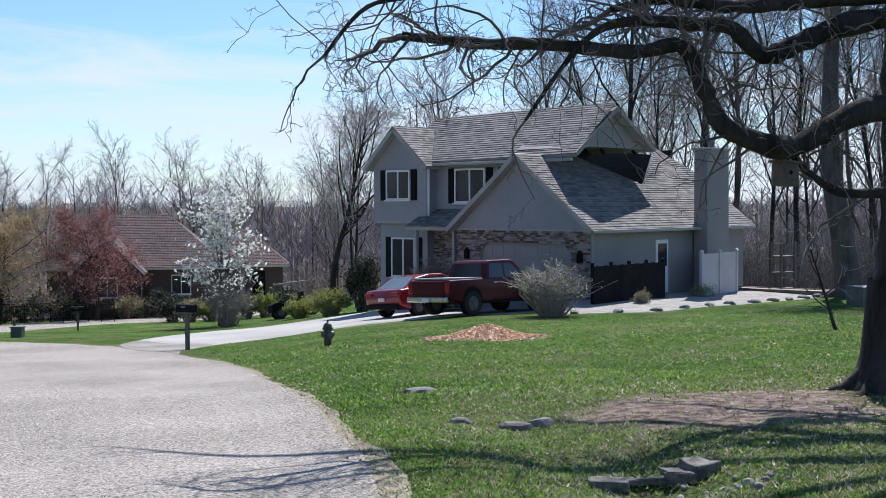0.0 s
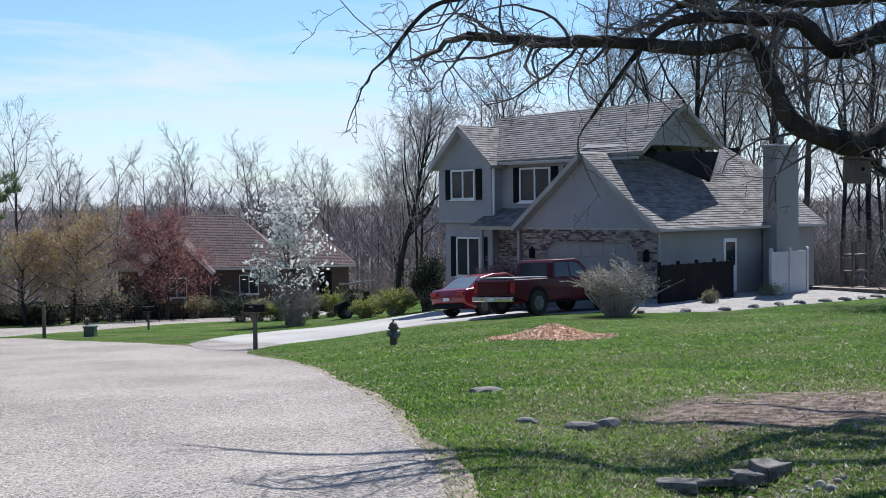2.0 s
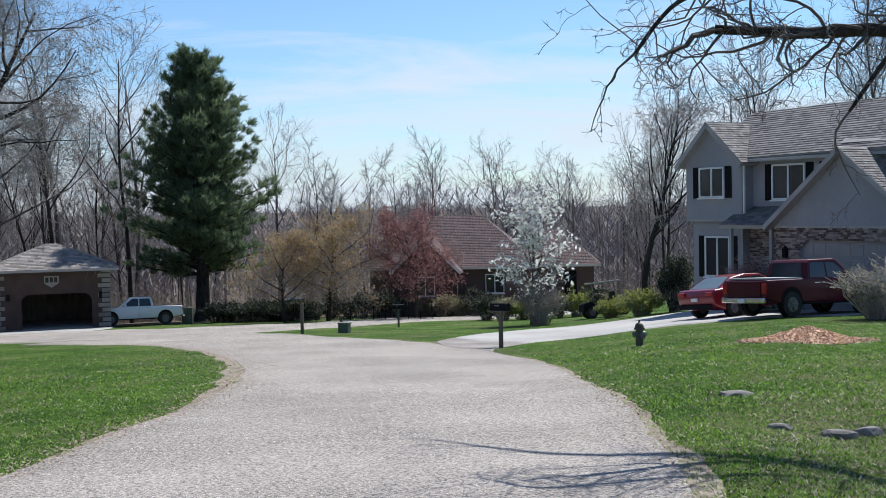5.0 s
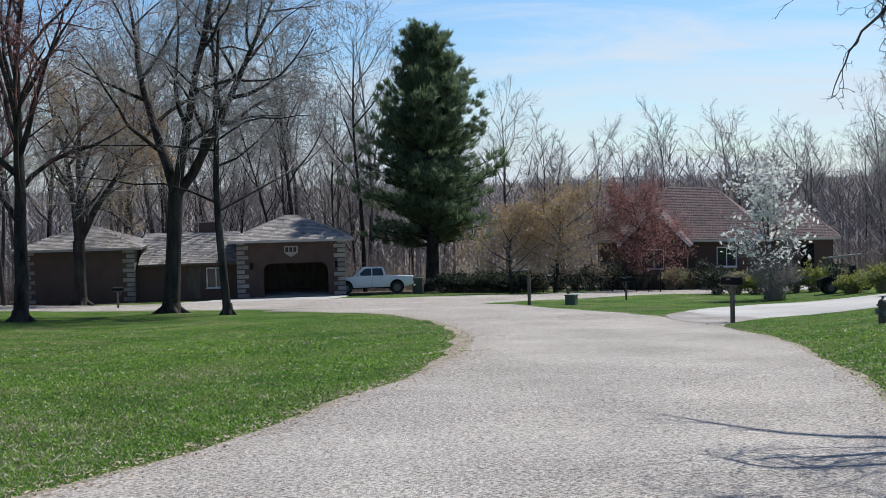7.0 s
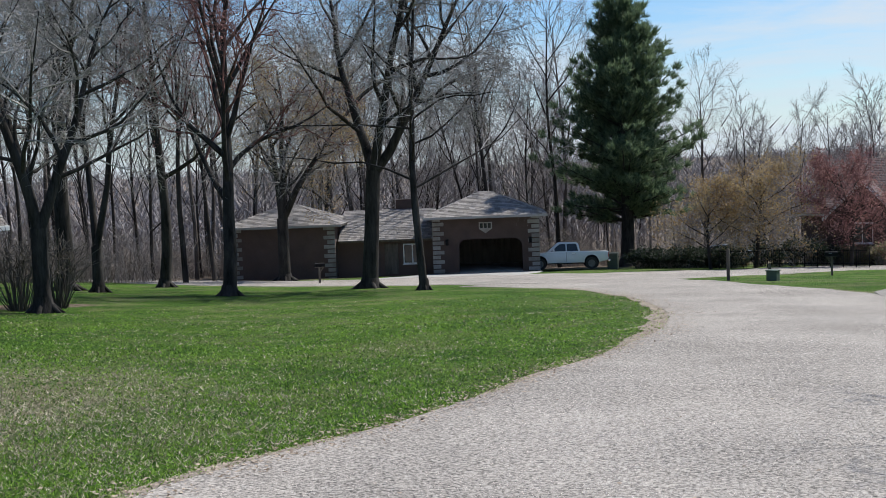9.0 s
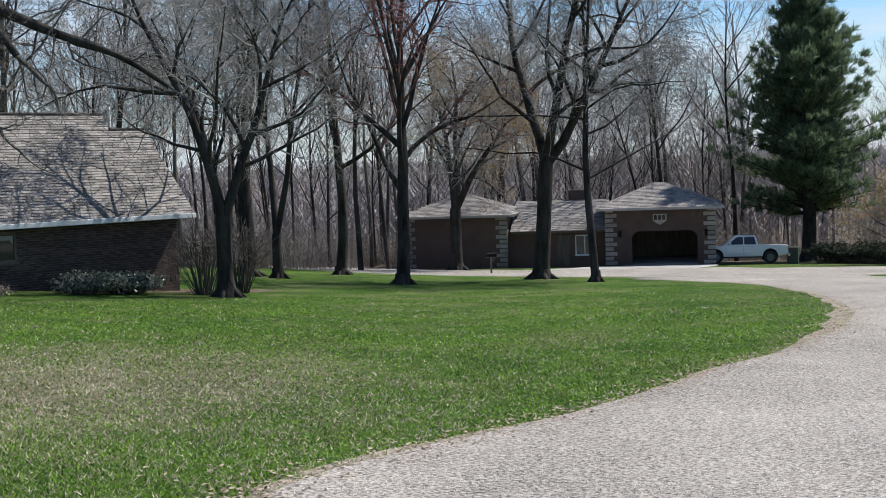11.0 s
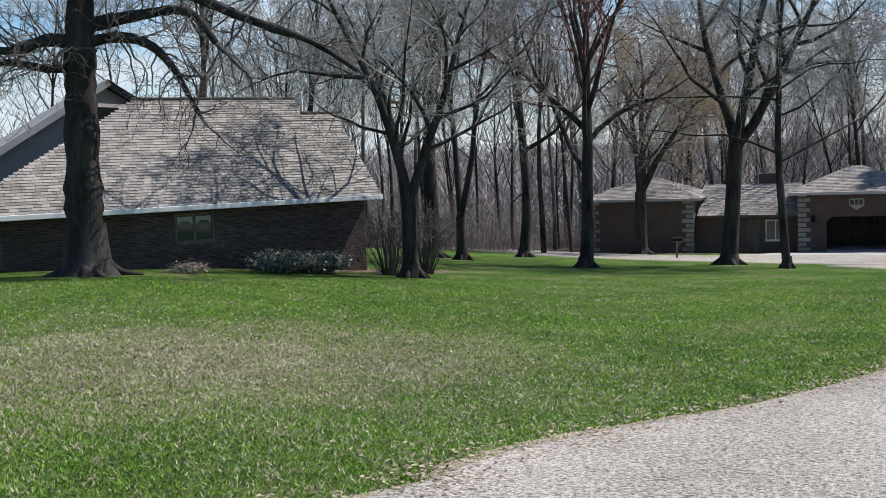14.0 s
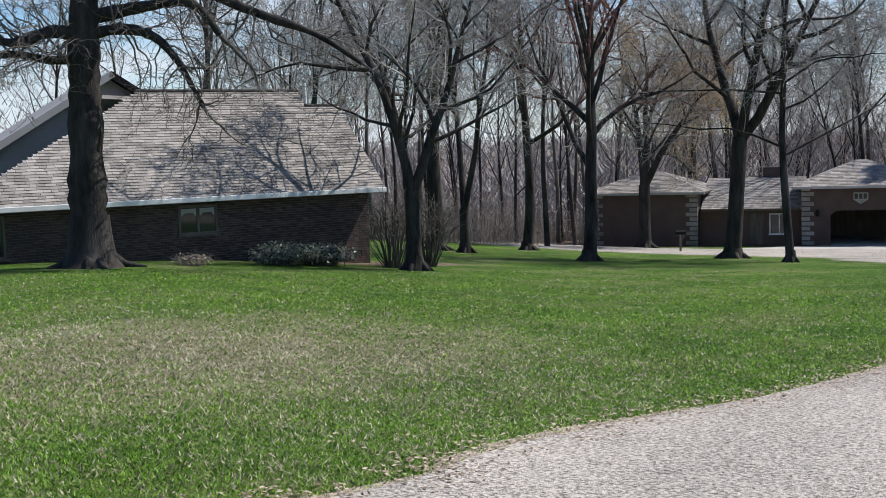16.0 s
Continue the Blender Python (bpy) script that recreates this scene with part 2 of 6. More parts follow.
    bp = nt.nodes.new("ShaderNodeBump")
    bp.inputs["Strength"].default_value, bp.inputs["Distance"].default_value = 1.0, 0.09
    nt.links.new(noise_(26, 5, 0.7), bp.inputs["Height"])
    nt.links.new(bp.outputs[0], b.inputs["Normal"])
    return m


LAWN = ground_mat()

# ---- building helpers ----
def mesh_object(name, verts, faces, material, parent=None, label="", smooth=False):
    me = bpy.data.meshes.new(name)
    me.from_pydata([tuple(v) for v in verts], [], faces)
    me.materials.append(material)
    if smooth:
        me.shade_smooth()
    me.update()
    ob = new(name, me)
    if parent is not None:
        ob.parent = parent
    if label:
        ob["label"] = label
    return ob


def part(name, bm, material, parent, label="", smooth=False):
    me = bpy.data.meshes.new(name)
    bm.to_mesh(me)
    bm.free()
    me.materials.append(material)
    if smooth:
        me.shade_smooth()
    ob = new(name, me)
    ob.parent = parent
    if label:
        ob["label"] = label
    return ob


def box(x0, x1, y0, y1, z0, z1, bevel=0.0, bm=None):
    bm = bm or bmesh.new()
    made = bmesh.ops.create_cube(bm, size=1.0, matrix=Matrix.Translation(((x0 + x1) / 2, (y0 + y1) / 2, (z0 + z1) / 2)) @ Matrix.Diagonal((abs(x1 - x0), abs(y1 - y0), abs(z1 - z0), 1)))
    if bevel:
        edges = list({e for v in made["verts"] for e in v.link_edges})
        bmesh.ops.bevel(bm, geom=edges, offset=bevel, segments=2, affect="EDGES", profile=0.6)
    return bm


def rod(bm, a, b, r, r2=None, seg=8):
    a, b = Vector(a), Vector(b)
    d = b - a
    m = Matrix.Translation((a + b) / 2) @ d.to_track_quat("Z", "Y").to_matrix().to_4x4()
    bmesh.ops.create_cone(bm, cap_ends=True, segments=seg, radius1=r, radius2=r if r2 is None else r2, depth=d.length, matrix=m)
    return bm


def prism(poly, axis, a, b, bm=None):
    """A slab: the outline poly (two coordinates) drawn out from a to b along axis 0, 1 or 2."""
    bm = bm or bmesh.new()

    def put(p, t):
        q = list(p)
        q.insert(axis, t)
        return bm.verts.new(q)
    lo, hi = [put(p, a) for p in poly], [put(p, b) for p in poly]
    n = len(poly)
    bm.faces.new(lo)
    bm.faces.new(hi[::-1])
    for i in range(n):
        bm.faces.new((lo[i], hi[i], hi[(i + 1) % n], lo[(i + 1) % n]))
    bmesh.ops.recalc_face_normals(bm, faces=bm.faces)
    return bm


def slab(corners, thick, bm=None):
    """A flat board: corners in order on its upper face, thick downwards along its normal."""
    bm = bm or bmesh.new()
    ps = [Vector(c) for c in corners]
    n = (ps[1] - ps[0]).cross(ps[2] - ps[0]).normalized()
    if n.z < 0:
        n = -n
    top, low = [bm.verts.new(p) for p in ps], [bm.verts.new(p - n * thick) for p in ps]
    bm.faces.new(top)
    bm.faces.new(low[::-1])
    k = len(ps)
    for i in range(k):
        bm.faces.new((top[i], low[i], low[(i + 1) % k], top[(i + 1) % k]))
    bmesh.ops.recalc_face_normals(bm, faces=bm.faces)
    return bm


def thing(name, m, label, category, group="", kind=""):
    ob = new(name)
    ob.empty_display_size = 0.3
    ob.matrix_world = m
    return tagged(ob, label, category, group, kind)


# ---- the lie of the land: a knoll that falls away to a valley, with a far ridge ----
FALL_AZ = [-180, -90, -40, -20, -7, -2, 3, 7, 10, 38, 46, 56, 63, 70, 75, 90, 130, 180]
FALL = [0.02, 0.03, 0.034, 0.039, 0.050, 0.051, 0.054, 0.067, 0.071, 0.071, 0.069, 0.058, 0.048, 0.038, 0.036, 0.03, 0.02, 0.02]


def gz(x, y):
    """The height of the ground at a place on the plan."""
    r, a = math.hypot(x, y), math.degrees(math.atan2(-x, y))
    s = sum(np.interp(a + d, FALL_AZ, FALL) for d in (-3, -1, 1, 3)) / 4
    z = -s * min(r, 110)
    if r > 110:
        low = -s * 110
        far = np.interp(r, [110, 220, 420, 900, 1700, 4200], [0, -7, -12, -9, 0, 4])
        k = min(1.0, (r - 110) / 700)
        z = low * (1 - k) + far - 1.5 * k
    # a shallow swale along the right-hand verge, and small unevenness
    swale = math.exp(-((x - 1.4 + 0.10 * (y - 10)) / 0.75) ** 2 - ((y - 11.5) / 3.5) ** 2)
    z -= 0.16 * swale
    z -= 0.13 * math.exp(-((x - 1.8) / 0.5) ** 2 - ((y - 8.92) / 0.24) ** 2)  # the washed-out foot of the headwall
    if r > 6:
        z += 0.05 * noise.noise((x * 0.35, y * 0.35, 0)) * min(1, (r - 6) / 10)
    if 5 < y < 33:  # tufty hummocks on the rough lawn beside the ditch
        k = min(1, max(0, x + 0.0065 * y * y - 0.35)) * min(1, (33 - y) / 4, (y - 5) / 2)
        z += k * (0.045 * noise.noise((x * 0.9, y * 0.9, 4)) + 0.022 * noise.noise((x * 2.6, y * 2.6, 9)))
    return float(z)


def build_ground():
    radii = [0.0] + list(np.geomspace(1.5, 60, 120)) + list(np.geomspace(64, 4500, 46))
    n = 288
    verts, faces = [(0, 0, gz(0, 0))], []
    for r in radii[1:]:
        for i in range(n):
            a = 2 * math.pi * i / n
            x, y = -r * math.sin(a), r * math.cos(a)
            verts.append((x, y, gz(x, y)))
    for i in range(n):
        faces.append((0, 1 + i, 1 + (i + 1) % n))
    for k in range(len(radii) - 2):
        for i in range(n):
            a, b = 1 + k * n + i, 1 + k * n + (i + 1) % n
            faces.append((a, a + n, b + n, b))
    ob = mesh_object("ground", verts, faces, LAWN, smooth=True)
    tagged(ob, "green spring lawn falling away over a knoll, with bare and straw-coloured patches", "ground", kind="structure")


build_ground()


def smooth_line(points, step=0.6):
    """Points on the plan joined by a smooth curve, evenly spaced."""
    p = [Vector((*q, 0)) for q in points]
    out = []
    for i in range(len(p) - 1):
        a, b, c, d = p[max(i - 1, 0)], p[i], p[i + 1], p[min(i + 2, len(p) - 1)]
        k = max(2, int((c - b).length / step))
        for j in range(k):
            t = j / k
            out.append(0.5 * ((2 * b) + (c - a) * t + (2 * a - 5 * b + 4 * c - d) * t * t + (3 * b - a - 3 * c + d) * t ** 3))
    out.append(p[-1])
    return out


def ribbon(name, left, right, material, lift, across=10, wob=0.06, thick=0.05):
    """A paved strip between two lines on the plan, laid on the ground, with a ragged edge."""
    k = max(len(left), len(right))

    def even(line):
        ts = np.linspace(0, len(line) - 1, k)
        return [line[int(t)].lerp(line[min(int(t) + 1, len(line) - 1)], t - int(t)) for t in ts]
    left, right = even(left), even(right)
    verts, faces = [], []
    w = across + 3
    for i in range(k):
        a, b = left[i], right[i]
        side = (b - a).normalized()
        a = a + side * (wob * noise.noise((i * 0.9, 1.7, 0)) + wob * 0.6 * noise.noise((i * 3.1, 4.7, 0)))
        b = b + side * (wob * noise.noise((i * 0.9, 9.7, 0)) + wob * 0.6 * noise.noise((i * 3.1, 7.7, 0)))
        for j in range(w):
            t = min(max((j - 1) / across, 0), 1)
            q = a.lerp(b, t)
            if j in (0, w - 1):  # the edge slopes gently into the soil
                q = q + side * (0.16 if j else -0.16)
            verts.append((q.x, q.y, gz(q.x, q.y) + (lift if 0 < j < w - 1 and 0 < i < k - 1 else lift - thick)))
    for i in range(k - 1):
        for j in range(w - 1):
            a = i * w + j
            faces.append((a, a + 1, a + w + 1, a + w))
    return mesh_object(name, verts, faces, material, smooth=False)


ROAD_L = smooth_line([(-6.0, -14), (-5.7, -4), (-5.8, 3.3), (-6.3, 4.6), (-6.8, 6.3), (-7.1, 9.0), (-7.5, 11.2), (-8.0, 13.2), (-8.5, 15.8), (-9.1, 18.3), (-9.9, 20.8), (-11.7, 25.0), (-14.1, 29.2), (-18.7, 35.5), (-24.2, 40.4), (-30.6, 43)])
ROAD_R = smooth_line([(0.4, -14), (0.1, -4), (-0.2, 4), (-0.5, 8.6), (-0.7, 10.3), (-1.2, 12.7), (-1.7, 15.5), (-2.7, 19.1), (-4.4, 24.9), (-6.7, 30.3), (-8.8, 33.8), (-12.0, 38.8), (-15.9, 43.0), (-21.3, 48.3), (-28, 54)])
tagged(ribbon("road", ROAD_L, ROAD_R, ASPHALT, 0.02, 12), "pale grey chip-sealed road curving away between lawns", "road", kind="structure")
ST_N = smooth_line([(-9, 74), (-16.4, 67.3), (-18.9, 64.4), (-20.8, 56.5), (-22.7, 51.4), (-26, 44.6), (-32, 45.2), (-40, 45.5), (-49, 45.5), (-62, 47), (-84, 50)])
ST_F = smooth_line([(-12, 86), (-20, 78), (-25.6, 70), (-28.3, 64.5), (-34, 61.0), (-41.2, 59.4), (-45.2, 56.0), (-50, 54.2), (-57, 54.0), (-66, 54.6), (-72, 55.4), (-90, 58)])
tagged(ribbon("street", ST_N, ST_F, ASPHALT, 0.035, 8), "pale asphalt side street crossing below the lawns", "road", kind="structure")
DR_L = smooth_line([(-10.8, 41.0), (-9.6, 46.5), (-6.6, 50.2), (-2.4, 51.0)])
DR_R = smooth_line([(-7.1, 35.3), (-6.2, 38.3), (-4.0, 39.6), (0.0, 39.4), (4.9, 42.4)])
tagged(ribbon("driveway", DR_L, DR_R, CONCRETE, 0.045, 10, 0.02), "pale concrete driveway rising from the road to the garage", "driveway", kind="structure")
# apron before the brick ranch's garage
AP_L = smooth_line([(-46.2, 55.5), (-46.6, 60.0), (-47.2, 63.3)])
AP_R = smooth_line([(-38.5, 60.5), (-39.5, 64.5), (-40.8, 67.3)])
tagged(ribbon("driveway_apron", AP_L, AP_R, CONCRETE, 0.06, 6, 0.02), "pale concrete apron before an open brick garage", "driveway", kind="structure")
AO_L = smooth_line([(-9.6, 34.9), (-10.6, 38.0), (-10.8, 41.3)])
AO_R = smooth_line([(-7.2, 31.2), (-7.5, 33.6), (-7.0, 35.7)])
OLD_ASPHALT = mat("worn_asphalt", (0.10, 0.088, 0.078), (0.33, 0.295, 0.265), scale=0.8, fine=18, fine_mix=0.6, spread=(0.36, 0.64), rough=0.95)
tagged(ribbon("driveway_mouth", AO_L, AO_R, OLD_ASPHALT, 0.032, 6, 0.08), "worn brownish asphalt mouth of the driveway", "driveway", kind="structure")
# strips of soil and dead leaves where the lawn meets the road


def verge_strip(name, line, side, width):
    out = []
    for i, p in enumerate(line):
        w = width(p.y) * (0.75 + 0.6 * noise.noise((i * 0.35, 2.2, 0)))
        out.append(p + Vector((side * max(0.03, w), 0, 0)))
    inn = [p - Vector((side * 0.03, 0, 0)) for p in line]
    a, b = (out, inn) if side < 0 else (inn, out)
    soil = mat("verge_soil", (0.09, 0.066, 0.048), (0.40, 0.33, 0.26), scale=2.5, fine=24, fine_mix=0.7, spread=(0.36, 0.64), rough=0.95, bump=0.8, bump_scale=40)
    tagged(ribbon(name, a, b, soil, 0.012, 3, 0.10), "brown soil and dead leaves edging the road", "verge", kind="structure")


verge_strip("verge_left", [p for p in ROAD_L if -2 < p.y < 41], -1, lambda y: 0.13 + 0.55 * max(0, min(1, (y - 16) / 7)) * max(0, min(1, (34 - y) / 8)))
verge_strip("verge_right", [p for p in ROAD_R if 4 < p.y < 30], 1, lambda y: 0.16 + 0.12 * max(0, min(1, (14 - y) / 6)))


# ---- surfaces made of pieces ----
def place(verts, faces, pts, quads):
    k = len(verts)
    verts.extend(pts)
    faces.extend(tuple(k + i for i in q) for q in quads)


BRICK_Q = [(0, 1, 5, 4), (1, 2, 6, 5), (2, 3, 7, 6), (3, 0, 4, 7), (4, 5, 6, 7)]


def pieces(name, parent, o, ex, ez, width, height, pw, ph, material, gap=0.01, proud=0.012, inside=None, stagger=0.5, lap=0.0, jitter=0.15, seed=1, label=""):
    """Courses of bricks, boards or shingles on a plane: o its lower corner, ex and ez its unit directions. lap lifts each piece's lower edge."""
    rnd = random.Random(seed)
    o, ex, ez = Vector(o), Vector(ex).normalized(), Vector(ez).normalized()
    nrm = ex.cross(ez).normalized()
    verts, faces = [], []
    rows = int(math.ceil(height / ph))
    for j in range(rows):
        x = -pw * (stagger * (j % 2)) - (rnd.random() * pw * 0.3 if lap else 0)
        z0, z1 = j * ph, min((j + 1) * ph - gap, height)
        while x < width:
            w = pw * (1 + jitter * (rnd.random() - 0.5) * 2)
            a, b = x, x + w - gap
            x += w
            lo, hi = (0, width) if inside is None else inside((z0 + z1) / 2)
            spans = [(lo, hi)] if not isinstance(lo, tuple) else [lo, hi]
            for s0, s1 in spans:
                a1, b1 = max(a, s0), min(b, s1)
                if b1 - a1 < 0.02:
                    continue
                up = proud * (1 + 0.5 * (rnd.random() - 0.5))
                pts = []
                for lift in (-0.01, None):
                    for (xx, zz, low) in ((a1, z0, 1), (b1, z0, 1), (b1, z1, 0), (a1, z1, 0)):
                        h = -0.01 if lift is not None else up + (lap if low else 0)
                        pts.append(o + ex * xx + ez * zz + nrm * h)
                place(verts, faces, pts, BRICK_Q)
    ob = mesh_object(name, verts, faces, material, parent, label)
    ob["kind"] = "stuff"
    return ob


def roof_plane(parent, low_a, low_b, high_b, high_a, material, thick=0.16, fascia=None, exposure=0.16, seed=1):
    """One slope of a roof: a board with courses of shingles on it. Lower edge low_a to low_b, upper edge high_a to high_b, seen from outside left to right."""
    a, b, c, d = Vector(low_a), Vector(low_b), Vector(high_b), Vector(high_a)
    quad = [a, b, c] if (c - d).length < 0.02 else [a, b, c, d]
    part("roof_deck", slab(quad, thick), fascia or TRIM, parent)
    ex = (b - a).normalized()
    nrm = ex.cross((d - a) if (d - a).length > 0.05 else (c - a)).normalized()
    ez = nrm.cross(ex).normalized()
    hc, hd = (c - a).dot(ez), (d - a).dot(ez)
    h = max(hc, hd)

    def inside(z):
        def at(p, q):
            zp, zq = (p - a).dot(ez), (q - a).dot(ez)
            t = 0 if abs(zq - zp) < 1e-6 else (z - zp) / (zq - zp)
            return (p + (q - p) * min(max(t, 0), 1) - a).dot(ex)
        return at(a, d) - 0.02, at(b, c) + 0.02
    wide = max((p - a).dot(ex) for p in quad)
    lo = min((p - a).dot(ex) for p in quad)
    o = a + ex * lo + nrm * 0.005
    return pieces("shingling", parent, o, ex, ez, wide - lo, h, 0.32, exposure, material, gap=0.012, proud=0.008, lap=0.014, jitter=0.4, seed=seed,
                  inside=lambda z: tuple(v - lo for v in inside(z)))


def poly_roof(parent, pts, material, seed, thick=0.16, fascia=None):
    """A roof plane of any outline, given level lower edge first, with level courses of shingles."""
    ps = [Vector(p) for p in pts]
    part("roof_deck", slab(ps, thick), fascia or TRIM, parent)
    n = (ps[1] - ps[0]).cross(ps[2] - ps[0]).normalized()
    ex = (ps[1] - ps[0]).normalized()
    ez = n.cross(ex).normalized()
    flat = [((p - ps[0]).dot(ex), (p - ps[0]).dot(ez)) for p in ps]
    x0 = min(p[0] for p in flat)
    flat = [(p[0] - x0, p[1]) for p in flat]

    def inside(z):
        xs = []
        for p, q in zip(flat, flat[1:] + flat[:1]):
            if (p[1] - z) * (q[1] - z) < 0:
                xs.append(p[0] + (q[0] - p[0]) * (z - p[1]) / (q[1] - p[1]))
        xs.sort()
        if len(xs) >= 4:
            return (xs[0], xs[1]), (xs[2], xs[3])
        return (xs[0], xs[1]) if len(xs) > 1 else (0.0, 0.0)
    pieces("shingling", parent, ps[0] + ex * x0 + n * 0.005, ex, ez, max(p[0] for p in flat), max(p[1] for p in flat), 0.32, 0.15, material, gap=0.012, proud=0.008,
           lap=0.016, jitter=0.4, seed=seed, inside=inside)


def window(parent, o, ex, w, h, panes=2, shutter=0.0, frame_mat=None, out=0.10):
    """A window on a wall: o its lower left corner, ex along the wall; real depth, with frame, panes and shutters."""
    o, ex = Vector(o), Vector(ex).normalized()
    n = ex.cross(Vector((0, 0, 1)))
    m = Matrix((( ex.x, -n.x, 0, o.x), (ex.y, -n.y, 0, o.y), (0, 0, 1, o.z), (0, 0, 0, 1)))
    top = new("window")
    top.empty_display_size = 0.2
    top.parent, top.matrix_basis = parent, m
    fm = frame_mat or WHITE
    f = 0.075
    bm = bmesh.new()
    for q in ((0, w, -out, 0.02, 0, f), (0, w, -out, 0.02, h - f, h), (0, f, -out, 0.02, f, h - f), (w - f, w, -out, 0.02, f, h - f)):
        box(*q, bm=bm)
    for i in range(1, panes):
        x = w * i / panes
        box(x - 0.04, x + 0.04, -out + 0.005, 0.02, f, h - f, bm=bm)
    part("window_frame", bm, fm, top)
    for i in range(panes):
        x0, x1 = f + (w - 2 * f) * i / panes, f + (w - 2 * f) * (i + 1) / panes
        part("pane", box(x0, x1, -0.06, -0.03, f, h - f), PANE, top)
    part("window_sill", box(-0.06, w + 0.06, -out - 0.05, 0.0, -0.06, 0.0), fm, top)
    if shutter:
        for x0 in (-shutter - 0.03, w + 0.03):
            bm = box(x0, x0 + shutter, -0.055, 0.0, -0.02, h + 0.02)
            k = int(h / 0.09)
            for i in range(k):
                box(x0 + 0.05, x0 + shutter - 0.05, -0.07, -0.055, 0.05 + i * (h - 0.1) / k, 0.05 + (i + 0.6) * (h - 0.1) / k, bm=bm)
            part("shutter", bm, BLACK, top, "black louvred shutter")
    return top


X, Z = Vector((1, 0, 0)), Vector((0, 0, 1))


# ---- the grey two-storey house with its garage wing ----
def grey_house():
    h = thing("house", pose(5.41, 42.66, -2.16, 0, 0, -43.95), "two-storey grey lap-sided house with brick garage front and brown shingle roof", "house")
    up, lapped = (0, 0, 1), dict(gap=0.0, proud=0.004, lap=0.02, jitter=0, stagger=0.3)
    # garage wing: core walls, brick front round the door, sided gable
    part("garage_wall", prism([(-6.65, -1.5), (-5.45, -1.5), (-5.45, 2.1), (-5.1, 2.44), (-1.26, 2.44), (-0.91, 2.1), (-0.91, -1.5), (0, -1.5), (0, 3.0), (-3.32, 5.72), (-6.65, 3.0)], 1, 0.0, 0.25), SIDING, h)
    part("garage_wall", box(-0.25, 0, 0.25, 11.0, -1.5, 3.0), SIDING_WALL, h)
    part("garage_wall", box(-6.65, -6.4, 0.25, 3.0, -1.5, 2.95), SIDING, h)
    door = part("garage_door", box(-5.5, -0.86, 0.12, 0.17, -0.3, 2.5), mat("garage_door_paint", (0.27, 0.25, 0.245), (0.32, 0.30, 0.29), scale=1, rough=0.5), h, "plain taupe sectional garage door")
    for j in range(4):
        for i in range(8):
            part("panel", box(-5.4 + i * 0.575, -5.4 + i * 0.575 + 0.5, 0.10, 0.13, 0.06 + j * 0.6, 0.53 + j * 0.6, 0.012), MATS["garage_door_paint"], door)

    def front(z):
        if z < 2.44:
            c = max(0.0, z - 2.1)
            return (0.0, 1.2 + c), (5.74 - c, 6.65)
        return 0.0, 6.65
    part("mortar_bed", prism([(-6.65, -0.6), (-5.46, -0.6), (-5.46, 2.1), (-5.1, 2.45), (-1.26, 2.45), (-0.9, 2.1), (-0.9, -0.6), (0, -0.6), (0, 2.93), (-6.65, 2.93)], 1, -0.012, 0.01), MORTAR, h)
    pieces("brickwork", h, (-6.65, -0.012, -0.6), (1, 0, 0), up, 6.65, 3.5, 0.215, 0.078, BRICK_MIX, inside=lambda z: front(z - 0.6), seed=3)
    # soldier course along the top of the brick
    part("brick_ledge", box(-6.68, 0.03, -0.06, 0.0, 2.9, 2.98), mat("ledge_stone", (0.3, 0.27, 0.25), (0.5, 0.46, 0.43), scale=6, fine=20, rough=0.9), h)
    pieces("lap_siding", h, (-6.65, 0, 2.99), (1, 0, 0), up, 6.65, 2.66, 40, 0.155, SIDING, inside=lambda z: (z * 1.25, 6.65 - z * 1.25), **lapped)
    pieces("lap_siding", h, (0, 0.0, -0.5), (0, 1, 0), up, 11.0, 3.4, 40, 0.155, SIDING_WALL, **lapped)
    # garage roof: one long slope that runs on behind the main gable, notched where the gable's recess cuts into it
    r = 5.88
    poly_roof(h, [(0.35, -0.4, 2.97), (0.35, 11.4, 2.97), (-2.47, 11.34, 5.21), (-4.03, 10.2, 6.46), (-1.82, 6.04, 4.69), (-3.29, 3.37, 5.86), (-3.32, -0.4, 5.89)], SHINGLE, 5)
    roof_plane(h, (-7.0, 3.0, 2.97), (-7.0, -0.4, 2.97), (-3.32, -0.4, r), (-3.32, 3.0, r), SHINGLE, seed=6)
    for s in (1, -1):
        a = Vector((-3.32 + s * 3.70, -0.43, 2.95))
        b = Vector((-3.32, -0.43, 5.90))
        part("rake_board", slab([a, b, b + Vector((0, 0.06, 0)), a + Vector((0, 0.06, 0))], 0.18), TRIM, h, "pale painted rake board")
    part("gutter", box(0.33, 0.45, -0.4, 11.3, 2.85, 2.97, 0.02), TRIM, h)
    part("downspout", box(-0.02, 0.07, 0.02, 0.10, -0.8, 2.9), TRIM, h)
    # main block: its gable end hangs over a dark recess behind the garage roof
    part("main_wall", prism([(1.6, -1.8), (6.3, -1.8), (6.3, 6.15), (1.6, 5.75)], 0, -12.5, -4.9), SIDING, h)
    # near-black colour paints in the deep shade of the recess, wall and cheek alike
    part("recess_wall", prism([(3.2, 2.0), (11.6, 2.0), (11.6, 6.2), (6.3, 6.2), (5.4, 6.7), (3.2, 6.7)], 0, -4.9, -4.8), mat("shade_dark_boards", (0.010, 0.0095, 0.010), (0.024, 0.022, 0.023), scale=3, fine=20, rough=0.9, stretch=(1, 0.2, 3)), h, "boarded wall of the recess under the gable, its shade put into the colour")
    part("recess_cheek", box(-4.8, -4.1, 11.6, 11.7, 2.0, 6.4), MATS["shade_dark_boards"], h)
